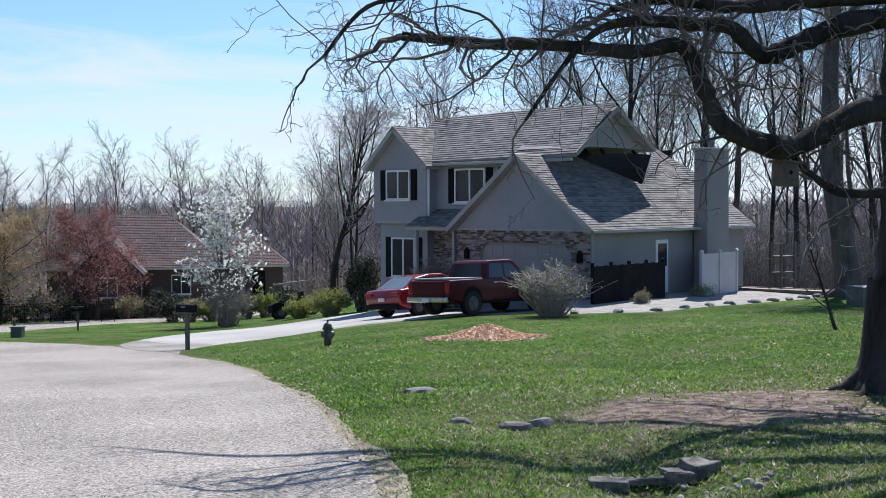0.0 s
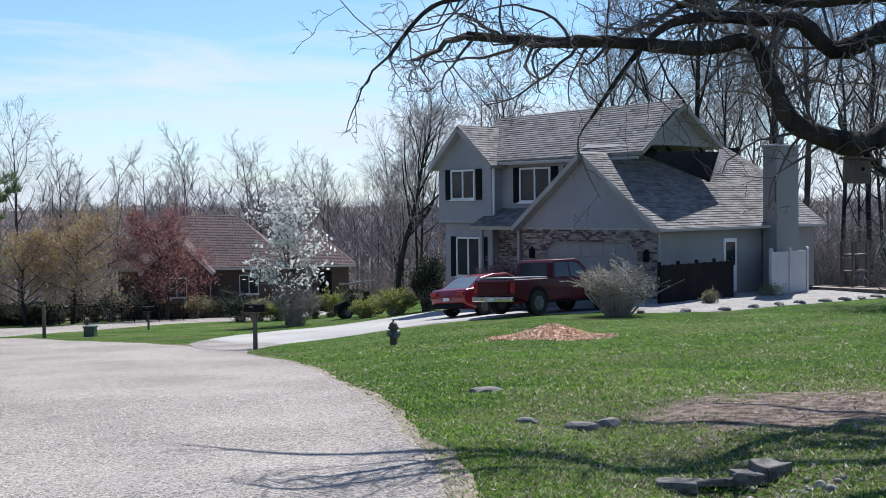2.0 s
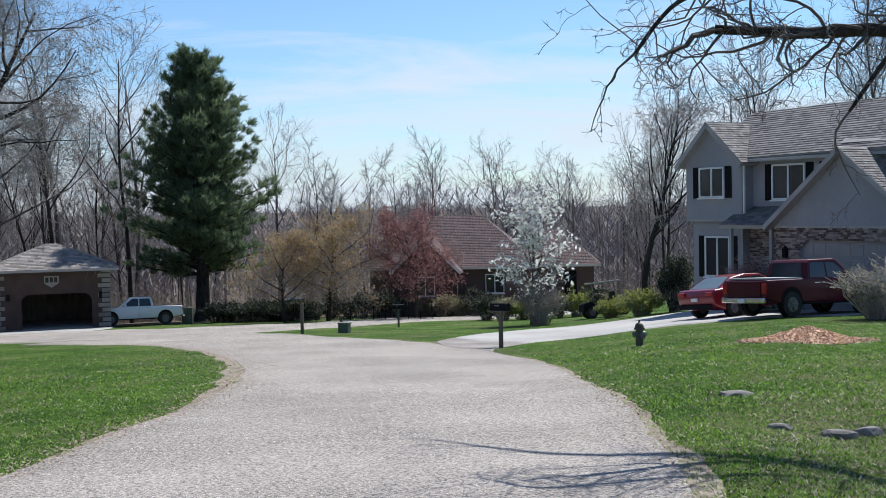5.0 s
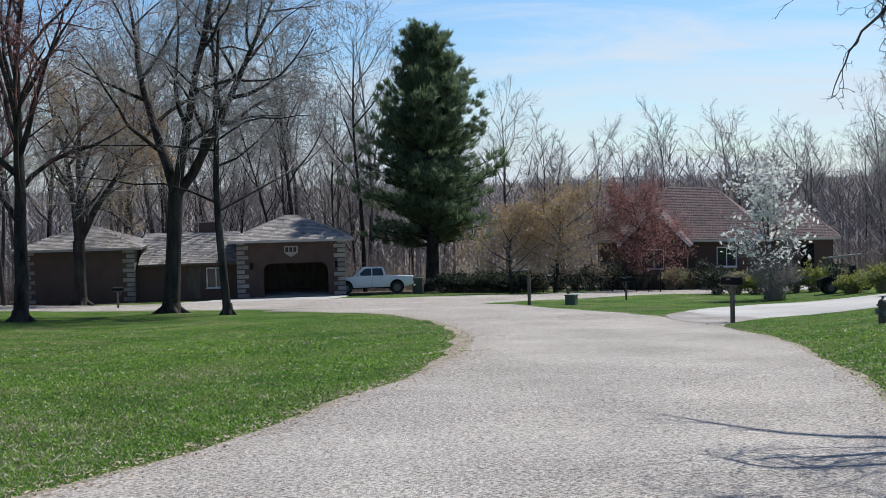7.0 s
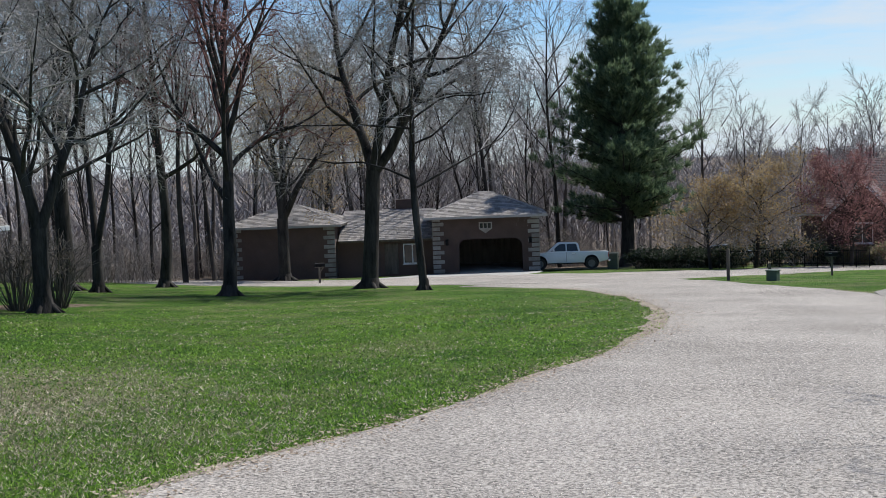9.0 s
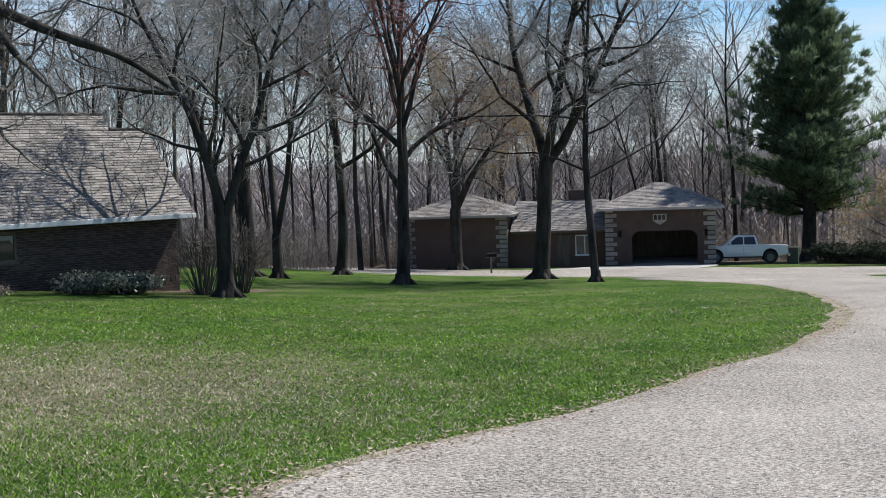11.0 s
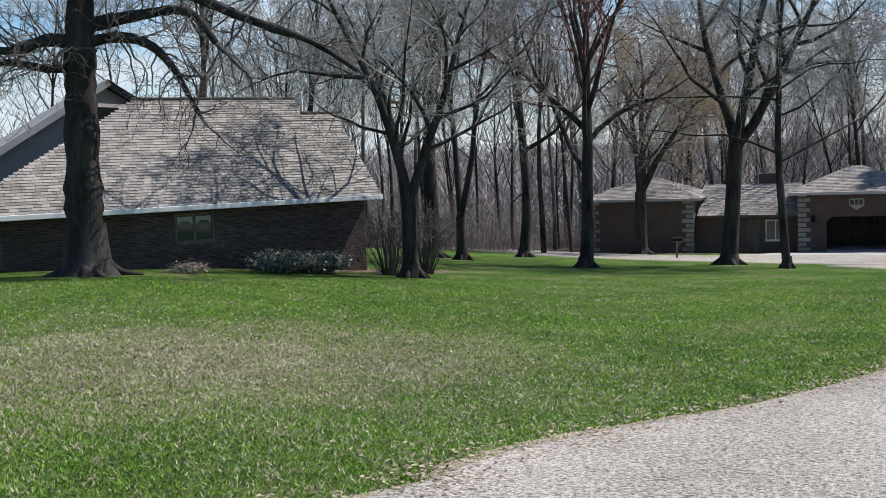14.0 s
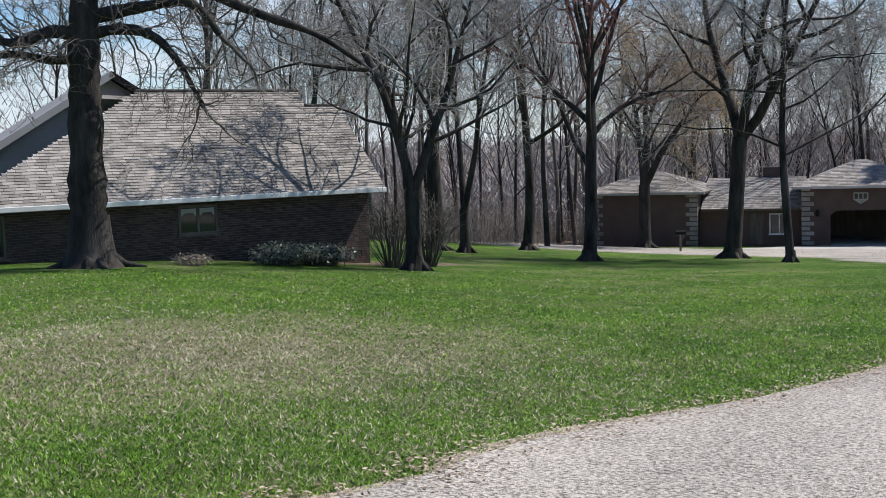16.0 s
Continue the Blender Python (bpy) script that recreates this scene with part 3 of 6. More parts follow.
    part("gable_wall", prism([(1.45, 6.12), (6.4, 6.3), (3.85, 7.68)], 0, -4.75, -1.95), SIDING_WALL, h)
    pieces("lap_siding", h, (-1.95, 1.45, 6.18), (0, 1, 0), up, 4.95, 1.5, 40, 0.155, SIDING_WALL, inside=lambda z: (0.1 + z * 1.6, 4.75 - z * 1.62), **lapped)
    pieces("lap_siding", h, (-10.2, 1.6, 2.2), (1, 0, 0), up, 6.8, 3.4, 40, 0.155, SIDING, **lapped)
    roof_plane(h, (-12.9, 1.15, 5.72), (-1.6, 1.15, 5.86), (-1.6, 3.85, 7.80), (-11.5, 3.85, 7.86), SHINGLE, seed=9)
    roof_plane(h, (-1.6, 6.6, 6.22), (-12.9, 6.6, 6.2), (-11.5, 3.85, 7.86), (-1.6, 3.85, 7.80), SHINGLE, seed=10)
    for y, z in ((1.13, 5.90), (6.6, 6.20)):
        a, b = Vector((-1.58, y, z)), Vector((-1.58, 3.85, 7.82))
        part("rake_board", slab([a, b, b + Vector((0.05, 0, 0)), a + Vector((0.05, 0, 0))], 0.17), SIDING_WALL, h)
    part("gutter", box(-10.0, -1.7, 1.03, 1.15, 5.58, 5.70, 0.02), TRIM, h)
    # front bay, upper storey jutting over the lower
    part("bay_wall", prism([(-12.7, 3.2), (-9.4, 3.2), (-9.4, 5.68), (-11.1, 7.18), (-12.7, 5.68)], 1, 0.95, 4.0), SIDING, h)
    part("bay_wall", box(-12.55, -9.6, 1.2, 3.0, -1.8, 3.2), SIDING, h)
    part("bay_soffit", box(-12.73, -9.35, 0.92, 1.6, 3.14, 3.22), TRIM, h)
    pieces("lap_siding", h, (-12.7, 0.95, 3.22), (1, 0, 0), up, 3.3, 3.9, 40, 0.155, SIDING,
           inside=lambda z: (0, 3.3) if z < 2.45 else ((z - 2.45) * 1.1, 3.3 - (z - 2.45) * 1.1), **lapped)
    pieces("lap_siding", h, (-9.4, 0.95, 3.22), (0, 1, 0), up, 0.65, 2.4, 40, 0.155, SIDING, **lapped)
    pieces("lap_siding", h, (-12.55, 1.2, -1.6), (1, 0, 0), up, 2.95, 4.7, 40, 0.155, SIDING, **lapped)
    roof_plane(h, (-9.05, 0.6, 5.56), (-9.05, 2.6, 5.56), (-11.1, 4.0, 7.36), (-11.1, 0.6, 7.36), SHINGLE, seed=11)
    roof_plane(h, (-13.05, 4.0, 5.56), (-13.05, 0.6, 5.56), (-11.1, 0.6, 7.36), (-11.1, 4.0, 7.36), SHINGLE, seed=12)
    for s in (1, -1):
        a, b = Vector((-11.08 + s * 2.02, 0.57, 5.53)), Vector((-11.1, 0.57, 7.38))
        part("rake_board", slab([a, b, b + Vector((0, 0.06, 0)), a + Vector((0, 0.06, 0))], 0.2), TRIM, h)
    part("downspout", box(-9.37, -9.29, 0.97, 1.05, 3.2, 5.5), WHITE, h)
    # entry under a small porch roof, with mottled brick
    pieces("brickwork", h, (-9.75, 1.58, -1.2), (1, 0, 0), up, 3.1, 4.2, 0.215, 0.078, BRICK_MIX, seed=14)
    roof_plane(h, (-9.85, 0.1, 3.0), (-6.6, 0.1, 3.0), (-6.6, 1.6, 3.75), (-9.85, 1.6, 3.75), SHINGLE, seed=15)
    for x in (-9.4, -7.2):
        part("porch_post", box(x - 0.07, x + 0.07, 0.25, 0.39, -1.6, 2.9, 0.01), TRIM, h)
    # windows
    window(h, (-11.85, 0.95, 4.15), X, 1.5, 1.3, 2, 0.36)
    window(h, (-8.3, 1.6, 4.0), X, 1.75, 1.45, 2, 0.36)
    window(h, (-5.45, 1.6, 4.0), X, 0.5, 1.45, 1, 0.36)
    window(h, (-11.8, 1.2, 0.75), X, 1.5, 1.75, 2, 0.36)
    # side door with a glazed white leaf
    sd = part("side_door", box(-0.02, 0.06, 4.2, 5.05, 0.4, 2.5), WHITE, h, "white half-glazed side door")
    part("pane", box(0.05, 0.075, 4.32, 4.93, 1.45, 2.35), PANE, sd)
    for x in (-6.1, -0.42):
        l = part("wall_lamp", box(x - 0.09, x + 0.09, -0.2, -0.02, 1.75, 2.1, 0.03), BLACK, h, "black wall lantern beside the garage door")
        part("lantern_cap", rod(bmesh.new(), (x, -0.11, 2.1), (x, -0.11, 2.22), 0.11, 0.02), BLACK, l)
    for y in (3.4, 5.6):
        part("floodlight", rod(bmesh.new(), (-2.05, y, 6.12), (-1.9, y, 5.95), 0.05, 0.09), BLACK, h)
    # sided chimney stack on the wing's side
    ch = part("chimney", box(0.1, 0.7, 6.9, 8.55, -1.5, 6.1), SIDING_WALL, h, "tall lap-sided chimney stack")
    pieces("lap_siding", ch, (0.1, 6.9, -1.5), (1, 0, 0), up, 0.6, 7.55, 40, 0.155, SIDING_WALL, **lapped)
    pieces("lap_siding", ch, (0.7, 6.9, -1.5), (0, 1, 0), up, 1.65, 7.55, 40, 0.155, SIDING_WALL, **lapped)
    part("chimney_cap", box(0.03, 0.78, 6.82, 8.63, 6.1, 6.2, 0.02), TRIM, ch)
    part("flue", rod(bmesh.new(), (0.4, 7.7, 6.15), (0.4, 7.7, 6.5), 0.14), STEEL, ch)
    return h


grey_house()


# ---- the brick house with the long shingled roof ----
def long_roof_house():
    # local x runs along the wall to its far corner, y towards the rear, z from the eave
    h = thing("house", pose(-34.02, 9.41, 0.36, 0, 0, 87), "low brown brick house with a long tan shingle roof", "house")
    L = 12.68
    part("brick_wall", box(-3, L - 0.4, 0.5, 0.75, -4.0, 0.0), MORTAR, h)
    part("brick_wall", box(L - 0.65, L - 0.4, 0.75, 7.5, -4.0, 0.0), BRICK, h)

    def gaps(z):
        z -= 2.9
        if -1.2 < z < -0.26:
            return (0.0, 8.4), (9.75, 15.28)
        return 0.0, 15.28
    pieces("brickwork", h, (-3, 0.495, -2.9), X, (0, 0, 1), 15.28, 2.85, 0.215, 0.078, BRICK, inside=gaps, seed=21)
    window(h, (5.42, 0.52, -1.18), X, 1.3, 0.92, 2, 0, WOOD)
    window(h, (-1.4, 0.5, -1.5), X, 1.6, 1.25, 2, 0, WOOD)
    for x in (5.52, 6.13):
        part("window_valance", prism([(x, -0.36), (x + 0.5, -0.36), (x + 0.5, -0.62), (x + 0.38, -0.5), (x + 0.12, -0.5), (x, -0.62)], 1, 0.445, 0.458), mat("pale_cloth", (0.30, 0.29, 0.28), (0.4, 0.39, 0.38), rough=0.9), h, "pale scalloped valance behind the glass")
    # roof: one long slope that steps down before the far end
    roof_plane(h, (-1.5, 0.0, 0.0), (L, 0.0, 0.0), (L, 3.2, 2.95), (4.45, 3.2, 2.95), SHINGLE_TAN, thick=0.18, fascia=WHITE, exposure=0.13, seed=22)
    roof_plane(h, (4.45, 3.2, 2.955), (11.35, 3.2, 2.955), (11.35, 3.8, 3.5), (5.5, 3.8, 3.5), SHINGLE_TAN, thick=0.15, fascia=BRICK, exposure=0.13, seed=23)
    part("ridge_cap", box(5.4, 11.4, 3.7, 3.95, 3.48, 3.56, 0.02), mat("ridge_shingle", (0.05, 0.042, 0.04), (0.10, 0.085, 0.08), rough=0.9), h)
    part("ridge_cap", box(11.35, L, 3.1, 3.35, 2.93, 3.0, 0.02), MATS["ridge_shingle"], h)
    part("rear_roof", slab([(4.0, 8.5, -0.5), (L, 8.5, -0.5), (L, 3.3, 2.9), (4.0, 3.9, 3.4)], 0.15), SHINGLE_TAN, h)
    part("vent_pipe", rod(bmesh.new(), (11.5, 3.4, 2.9), (11.5, 3.4, 3.75), 0.06), WHITE, h)
    part("gutter", box(-1.5, L, -0.13, 0.0, -0.15, 0.01, 0.02), WHITE, h, "white gutter along the eave")
    # a taller sided gable behind the near end of the roof
    part("upper_gable", prism([(-6, -3), (6.5, -3), (6.5, 2.85), (4.7, 3.95), (-6, -2.55)], 1, 4.3, 8.0), SIDING_WALL, h)
    pieces("lap_siding", h, (-6, 4.3, -2.6), X, (0, 0, 1), 12, 6.5, 40, 0.2, SIDING_WALL, inside=lambda z: (max(0, z * 1.646), 12 if z < 5.6 else 12 - (z - 5.6) * 1.6), gap=0.0, proud=0.004, lap=0.03, jitter=0)
    part("rake_board", slab([(-6.2, 3.95, -2.45), (4.7, 3.95, 4.18), (4.7, 4.4, 4.18), (-6.2, 4.4, -2.45)], 0.22), TRIM, h)
    part("rake_board", slab([(4.7, 3.95, 4.18), (6.9, 3.95, 2.8), (6.9, 4.4, 2.8), (4.7, 4.4, 4.18)], 0.22), BLACK, h)
    return h


long_roof_house()


# ---- the brown brick ranch across the side street: two hipped blocks and a link ----
def hip_block(h, w, d, height, rise, m, door=None, lean=0.6):
    g = new("block")
    g.empty_display_size = 0.5
    g.parent, g.matrix_basis = h, m
    if door:
        x0, x1, top = door
        part("brick_wall", prism([(0, -1.2), (x0, -1.2), (x0, top - 0.35), (x0 + 0.35, top), (x1 - 0.35, top), (x1, top - 0.35), (x1, -1.2), (w, -1.2), (w, height), (0, height)], 1, 0, 0.3), BRICK, g)
        part("brick_wall", box(0, 0.3, 0.3, d, -1.2, height), BRICK, g)
        part("brick_wall", box(w - 0.3, w, 0.3, d, -1.2, height), BRICK, g)
        part("brick_wall", box(0.3, w - 0.3, d - 0.3, d, -1.2, height), BRICK, g)
        part("garage_floor", box(0.3, w - 0.3, 0.0, d - 0.3, -0.3, 0.02), CONCRETE, g)
    else:
        part("brick_wall", box(0, w, 0, d, -1.2, height), BRICK, g)
    o = lean
    z0, z1 = height - 0.02, height + rise
    k = min(w, d) / 2 + o - 0.3
    A, B, C, D = Vector((-o, -o, z0)), Vector((w + o, -o, z0)), Vector((w + o, d + o, z0)), Vector((-o, d + o, z0))
    P, Q = (Vector((w / 2 - 0.4, d / 2, z1)), Vector((w / 2 + 0.4, d / 2, z1))) if w <= d * 1.3 else (Vector((k, d / 2, z1)), Vector((w - k, d / 2, z1)))
    for i, (a, b, c, e) in enumerate(((A, B, Q, P), (B, C, Q, Q), (C, D, P, Q), (D, A, P, P))):
        roof_plane(g, a, b, c, e, SHINGLE_TAN, thick=0.15, fascia=WOOD, exposure=0.25, seed=31 + i)
    part("gutter", box(-o, w + o, -o - 0.1, -o, z0 - 0.14, z0 + 0.0), TRIM, g)
    for x in (0.0, w):
        for j in range(int((height + 0.4) / 0.32)):
            wide = 0.75 if j % 2 else 0.5
            x0 = x - 0.03 if x == 0 else x - wide
            part("quoin", box(x0, x0 + wide + 0.03, -0.05, 0.02, -0.3 + j * 0.32, -0.3 + j * 0.32 + 0.24), QUOIN, g)
    return g


def brick_ranch():
    h = thing("house", pose(-47.0, 63.5, -5.5, 0, 0, 33.3), "dark brown brick ranch house with pale corner quoins and open garage", "house")
    w = 7.2
    g = hip_block(h, w, 7.5, 3.85, 1.55, pose(0, 0, 0), (1.75, 6.05, 2.25))
    part("inner_shelf", box(0.5, 6.5, 6.6, 7.0, 0.02, 1.9, 0.02), WOOD, g, "shelves at the back of the garage")
    crest = part("wall_plaque", prism([(3.15, 2.95), (3.6, 2.65), (4.05, 2.95), (4.05, 3.4), (3.15, 3.4)], 1, -0.08, 0.0), QUOIN, g, "pale carved wall plaque")
    for i in range(3):
        part("plaque_window", box(3.22 + i * 0.27, 3.42 + i * 0.27, -0.11, -0.07, 3.0, 3.32), PANE, crest)
    for x in (0.95, 6.6):
        part("wall_lamp", box(x - 0.1, x + 0.1, -0.2, 0.0, 1.9, 2.3, 0.03), BLACK, g)
    # link with the entry
    part("brick_wall", box(-6.8, 0.0, 1.8, 7.0, -1.2, 2.4), BRICK, h)
    roof_plane(h, (-6.6, 1.0, 2.35), (0.0, 1.0, 2.35), (0.0, 5.2, 4.3), (-6.6, 5.2, 4.3), SHINGLE_TAN, thick=0.15, fascia=WOOD, exposure=0.25, seed=41)
    window(h, (-2.2, 1.8, 0.6), X, 1.3, 1.4, 2, 0, WHITE)
    window(h, (-5.0, 1.8, 0.6), X, 1.0, 1.4, 1, 0, WOOD)
    part("entry_door", box(-3.5, -2.55, 1.72, 1.8, -0.1, 2.05, 0.02), WOOD, h)
    part("chimney", box(-2.9, -1.3, 5.4, 6.3, 3.5, 5.0, 0.02), BRICK, h)
    # bedroom block
    hip_block(h, 7.2, 7.0, 3.6, 1.4, pose(-14.0, 0.5, 0))
    return h


brick_ranch()


# ---- the low brown-roofed house in the valley ----
def valley_house():
    h = thing("house", pose(-20.6, 81.4, -5.0, 0, 0, 10) @ Matrix.Diagonal((0.75, 1, 1, 1)), "low brick house with reddish brown hipped roofs and white gutters", "house")
    part("brick_wall", box(-9, 6.5, 0, 9, -2, 2.6), BRICK, h)
    part("brick_wall", box(6.5, 12.5, 3, 10, -2, 2.6), BRICK, h)
    A, B, C, D = (-9.7, -0.7, 2.55), (7.2, -0.7, 2.55), (7.2, 9.7, 2.55), (-9.7, 9.7, 2.55)
    P, Q = (-4, 4.5, 6.2), (1.5, 4.5, 6.2)
    for i, (a, b, c, e) in enumerate(((A, B, Q, P), (B, C, Q, Q), (C, D, P, Q), (D, A, P, P))):
        roof_plane(h, a, b, c, e, SHINGLE_RED, thick=0.2, fascia=WHITE, exposure=0.2, seed=51 + i)
    A, B, C, D = (5.2, 2.3, 2.5), (13.2, 2.3, 2.5), (13.2, 10.7, 2.5), (5.2, 10.7, 2.5)
    P, Q = (7.5, 6.5, 5.0), (9.2, 6.5, 5.0)
    for i, (a, b, c, e) in enumerate(((A, B, Q, P), (B, C, Q, Q), (C, D, P, Q), (D, A, P, P))):
        roof_plane(h, a, b, c, e, SHINGLE_RED, thick=0.2, fascia=WHITE, exposure=0.2, seed=55 + i)
    # front gable with pale rakes
    part("brick_wall", prism([(-6.5, -2), (-0.5, -2), (-0.5, 2.4), (-3.5, 4.5), (-6.5, 2.4)], 1, -2.2, 3), BRICK, h)
    roof_plane(h, (-0.1, -2.6, 2.3), (-0.1, 3.5, 2.3), (-3.5, 4.0, 4.9), (-3.5, -2.6, 4.9), SHINGLE_RED, thick=0.2, fascia=WHITE, exposure=0.2, seed=61)
    roof_plane(h, (-6.9, 3.5, 2.3), (-6.9, -2.6, 2.3), (-3.5, -2.6, 4.9), (-3.5, 4.0, 4.9), SHINGLE_RED, thick=0.2, fascia=WHITE, exposure=0.2, seed=62)
    window(h, (2.0, 0, 0.6), X, 1.8, 1.4, 2, 0, WHITE)
    window(h, (-4.4, -2.2, 0.6), X, 1.8, 1.4, 2, 0, WHITE)
    part("porch_column", box(8.3, 8.8, 2.2, 2.7, -2, 2.4, 0.02), QUOIN, h, "pale stone porch column")
    part("entry_door", box(9.6, 10.8, 2.93, 3.0, -1.0, 2.0, 0.02), BLACK, h)
    return h


valley_house()


# ---- vehicles: local x ahead, y to their left, z up ----
def wheel(parent, x, y, r=0.39, w=0.26, rim=None):
    rim = rim or STEEL
    t = part("wheel", rod(bmesh.new(), (x, y - w / 2, r), (x, y + w / 2, r), r * 0.62, seg=20), rim, parent, "dull metal rim")
    bm = bmesh.new()
    bmesh.ops.create_cone(bm, cap_ends=False, segments=24, radius1=r, radius2=r, depth=w, matrix=Matrix.Translation((x, y, r)) @ Matrix.Rotation(radians(90), 4, "X"))
    outer = list(bm.edges)
    for s in (-1, 1):
        a = [bm.verts.new((x + r * math.cos(k * math.pi / 12), y + s * w / 2, r + r * math.sin(k * math.pi / 12))) for k in range(24)]
        b = [bm.verts.new((x + r * 0.6 * math.cos(k * math.pi / 12), y + s * (w / 2 + 0.012), r + r * 0.6 * math.sin(k * math.pi / 12))) for k in range(24)]
        for k in range(24):
            bm.faces.new((a[k], a[(k + 1) % 24], b[(k + 1) % 24], b[k]))
    part("tyre", bm, RUBBER, t, "black rubber tyre", smooth=False)
    side = 1 if y > 0 else -1
    for k in range(5):
        a = k * 2 * math.pi / 5
        part("spoke", rod(bmesh.new(), (x, y + side * (w / 2 + 0.01), r), (x + 0.55 * r * math.cos(a), y + side * (w / 2 + 0.01), r + 0.55 * r * math.sin(a)), 0.035, seg=6), rim, t)


def body_shell(profile, half, bevel=0.06, taper=None):
    bm = prism(profile, 1, -half, half)
    if taper:
        z0, z1, k = taper
        for v in bm.verts:
            if v.co.z > z0:
                v.co.y *= 1 - k * min(1, (v.co.z - z0) / (z1 - z0))
    bmesh.ops.bevel(bm, geom=list(bm.edges), offset=bevel, segments=3, affect="EDGES", profile=0.6, clamp_overlap=True)
    return bm


def pickup(m, paint, label, cover=None):
    v = thing("pickup_truck", m, label, "truck")
    body = part("body", body_shell([(-2.85, 0.62), (-2.85, 1.12), (-2.8, 1.22), (-0.95, 1.24), (1.15, 1.22), (2.55, 1.12), (2.85, 0.95), (2.88, 0.55), (2.3, 0.42), (-2.3, 0.48)], 0.97, 0.07), paint, v, smooth=True)
    part("cab", body_shell([(-0.98, 1.15), (-0.85, 1.74), (-0.72, 1.86), (0.45, 1.88), (0.62, 1.82), (1.35, 1.2)], 0.93, 0.06, (1.2, 1.88, 0.14)), paint, v, smooth=True)
    for s in (-1, 1):
        for x0, x1, x2, x3 in ((-0.82, -0.70, -0.05, -0.05), (0.02, 0.02, 0.42, 1.02)):
            bm = bmesh.new()
            ps = [bm.verts.new((x, s * y, z)) for x, y, z in ((x0, 0.925, 1.27), (x3, 0.925, 1.27), (x2, 0.825, 1.76), (x1, 0.825, 1.76))]
            qs = [bm.verts.new((p.co.x, p.co.y - s * 0.04, p.co.z)) for p in ps]
            bm.faces.new(ps), bm.faces.new(qs[::-1])
            for k in range(4):
                bm.faces.new((ps[k], ps[(k + 1) % 4], qs[(k + 1) % 4], qs[k]))
            bmesh.ops.recalc_face_normals(bm, faces=bm.faces)
            part("side_window", bm, PANE, v)
        part("mirror", box(0.78, 0.92, s * 0.98 - 0.1, s * 0.98 + 0.1, 1.25, 1.42, 0.03), paint, v)
        part("door_handle", box(-0.1 - 0.55, -0.42, s * 0.955, s * 0.99, 1.08, 1.12, 0.01), CHROME, v)
        part("tail_light", box(-2.88, -2.80, s * 0.86 - 0.1, s * 0.86 + 0.1, 0.78, 1.12, 0.02), mat("red_lens", (0.25, 0.01, 0.01), (0.4, 0.02, 0.02), rough=0.2), v)
        part("head_light", box(2.72, 2.87, s * 0.76 - 0.17, s * 0.76 + 0.17, 0.82, 1.0, 0.03), CHROME, v)
        part("door_seam", box(-0.03, -0.015, s * 0.955, s * 0.973, 0.55, 1.22), BLACK, v)
        part("running_board", box(-1.2, 1.3, s * 0.95 - 0.06, s * 0.95 + 0.06, 0.40, 0.46, 0.02), BLACK, v)
        for x in (-1.72, 1.78):
            part("wheel_arch", rod(bmesh.new(), (x, s * 0.80, 0.5), (x, s * 0.978, 0.5), 0.49, seg=24), BLACK, v)
            wheel(v, x, s * 0.87, 0.41)
    part("rear_window", slab([(-0.955, -0.7, 1.28), (-0.955, 0.7, 1.28), (-0.86, 0.62, 1.76), (-0.86, -0.62, 1.76)], 0.03), PANE, v)
    part("windscreen", slab([(1.30, -0.75, 1.27), (1.30, 0.75, 1.27), (0.66, 0.64, 1.80), (0.66, -0.64, 1.80)], 0.03), PANE, v)
    part("bumper", box(-3.0, -2.84, -0.92, 0.92, 0.48, 0.66, 0.04), CHROME, v, "chrome rear bumper")
    part("bumper", box(2.84, 2.98, -0.92, 0.92, 0.42, 0.66, 0.05), BLACK, v)
    part("grille", box(2.84, 2.92, -0.55, 0.55, 0.68, 1.02, 0.03), BLACK, v)
    part("tailgate", box(-2.90, -2.83, -0.74, 0.74, 0.70, 1.18, 0.02), paint, v)
    part("number_plate", box(-3.03, -3.0, -0.16, 0.16, 0.50, 0.62), WHITE, v)
    if cover:
        part("bed_cover", box(-2.75, -1.05, -0.82, 0.82, 1.23, 1.29, 0.02), cover, v, "pale grey bed cover")
    return v


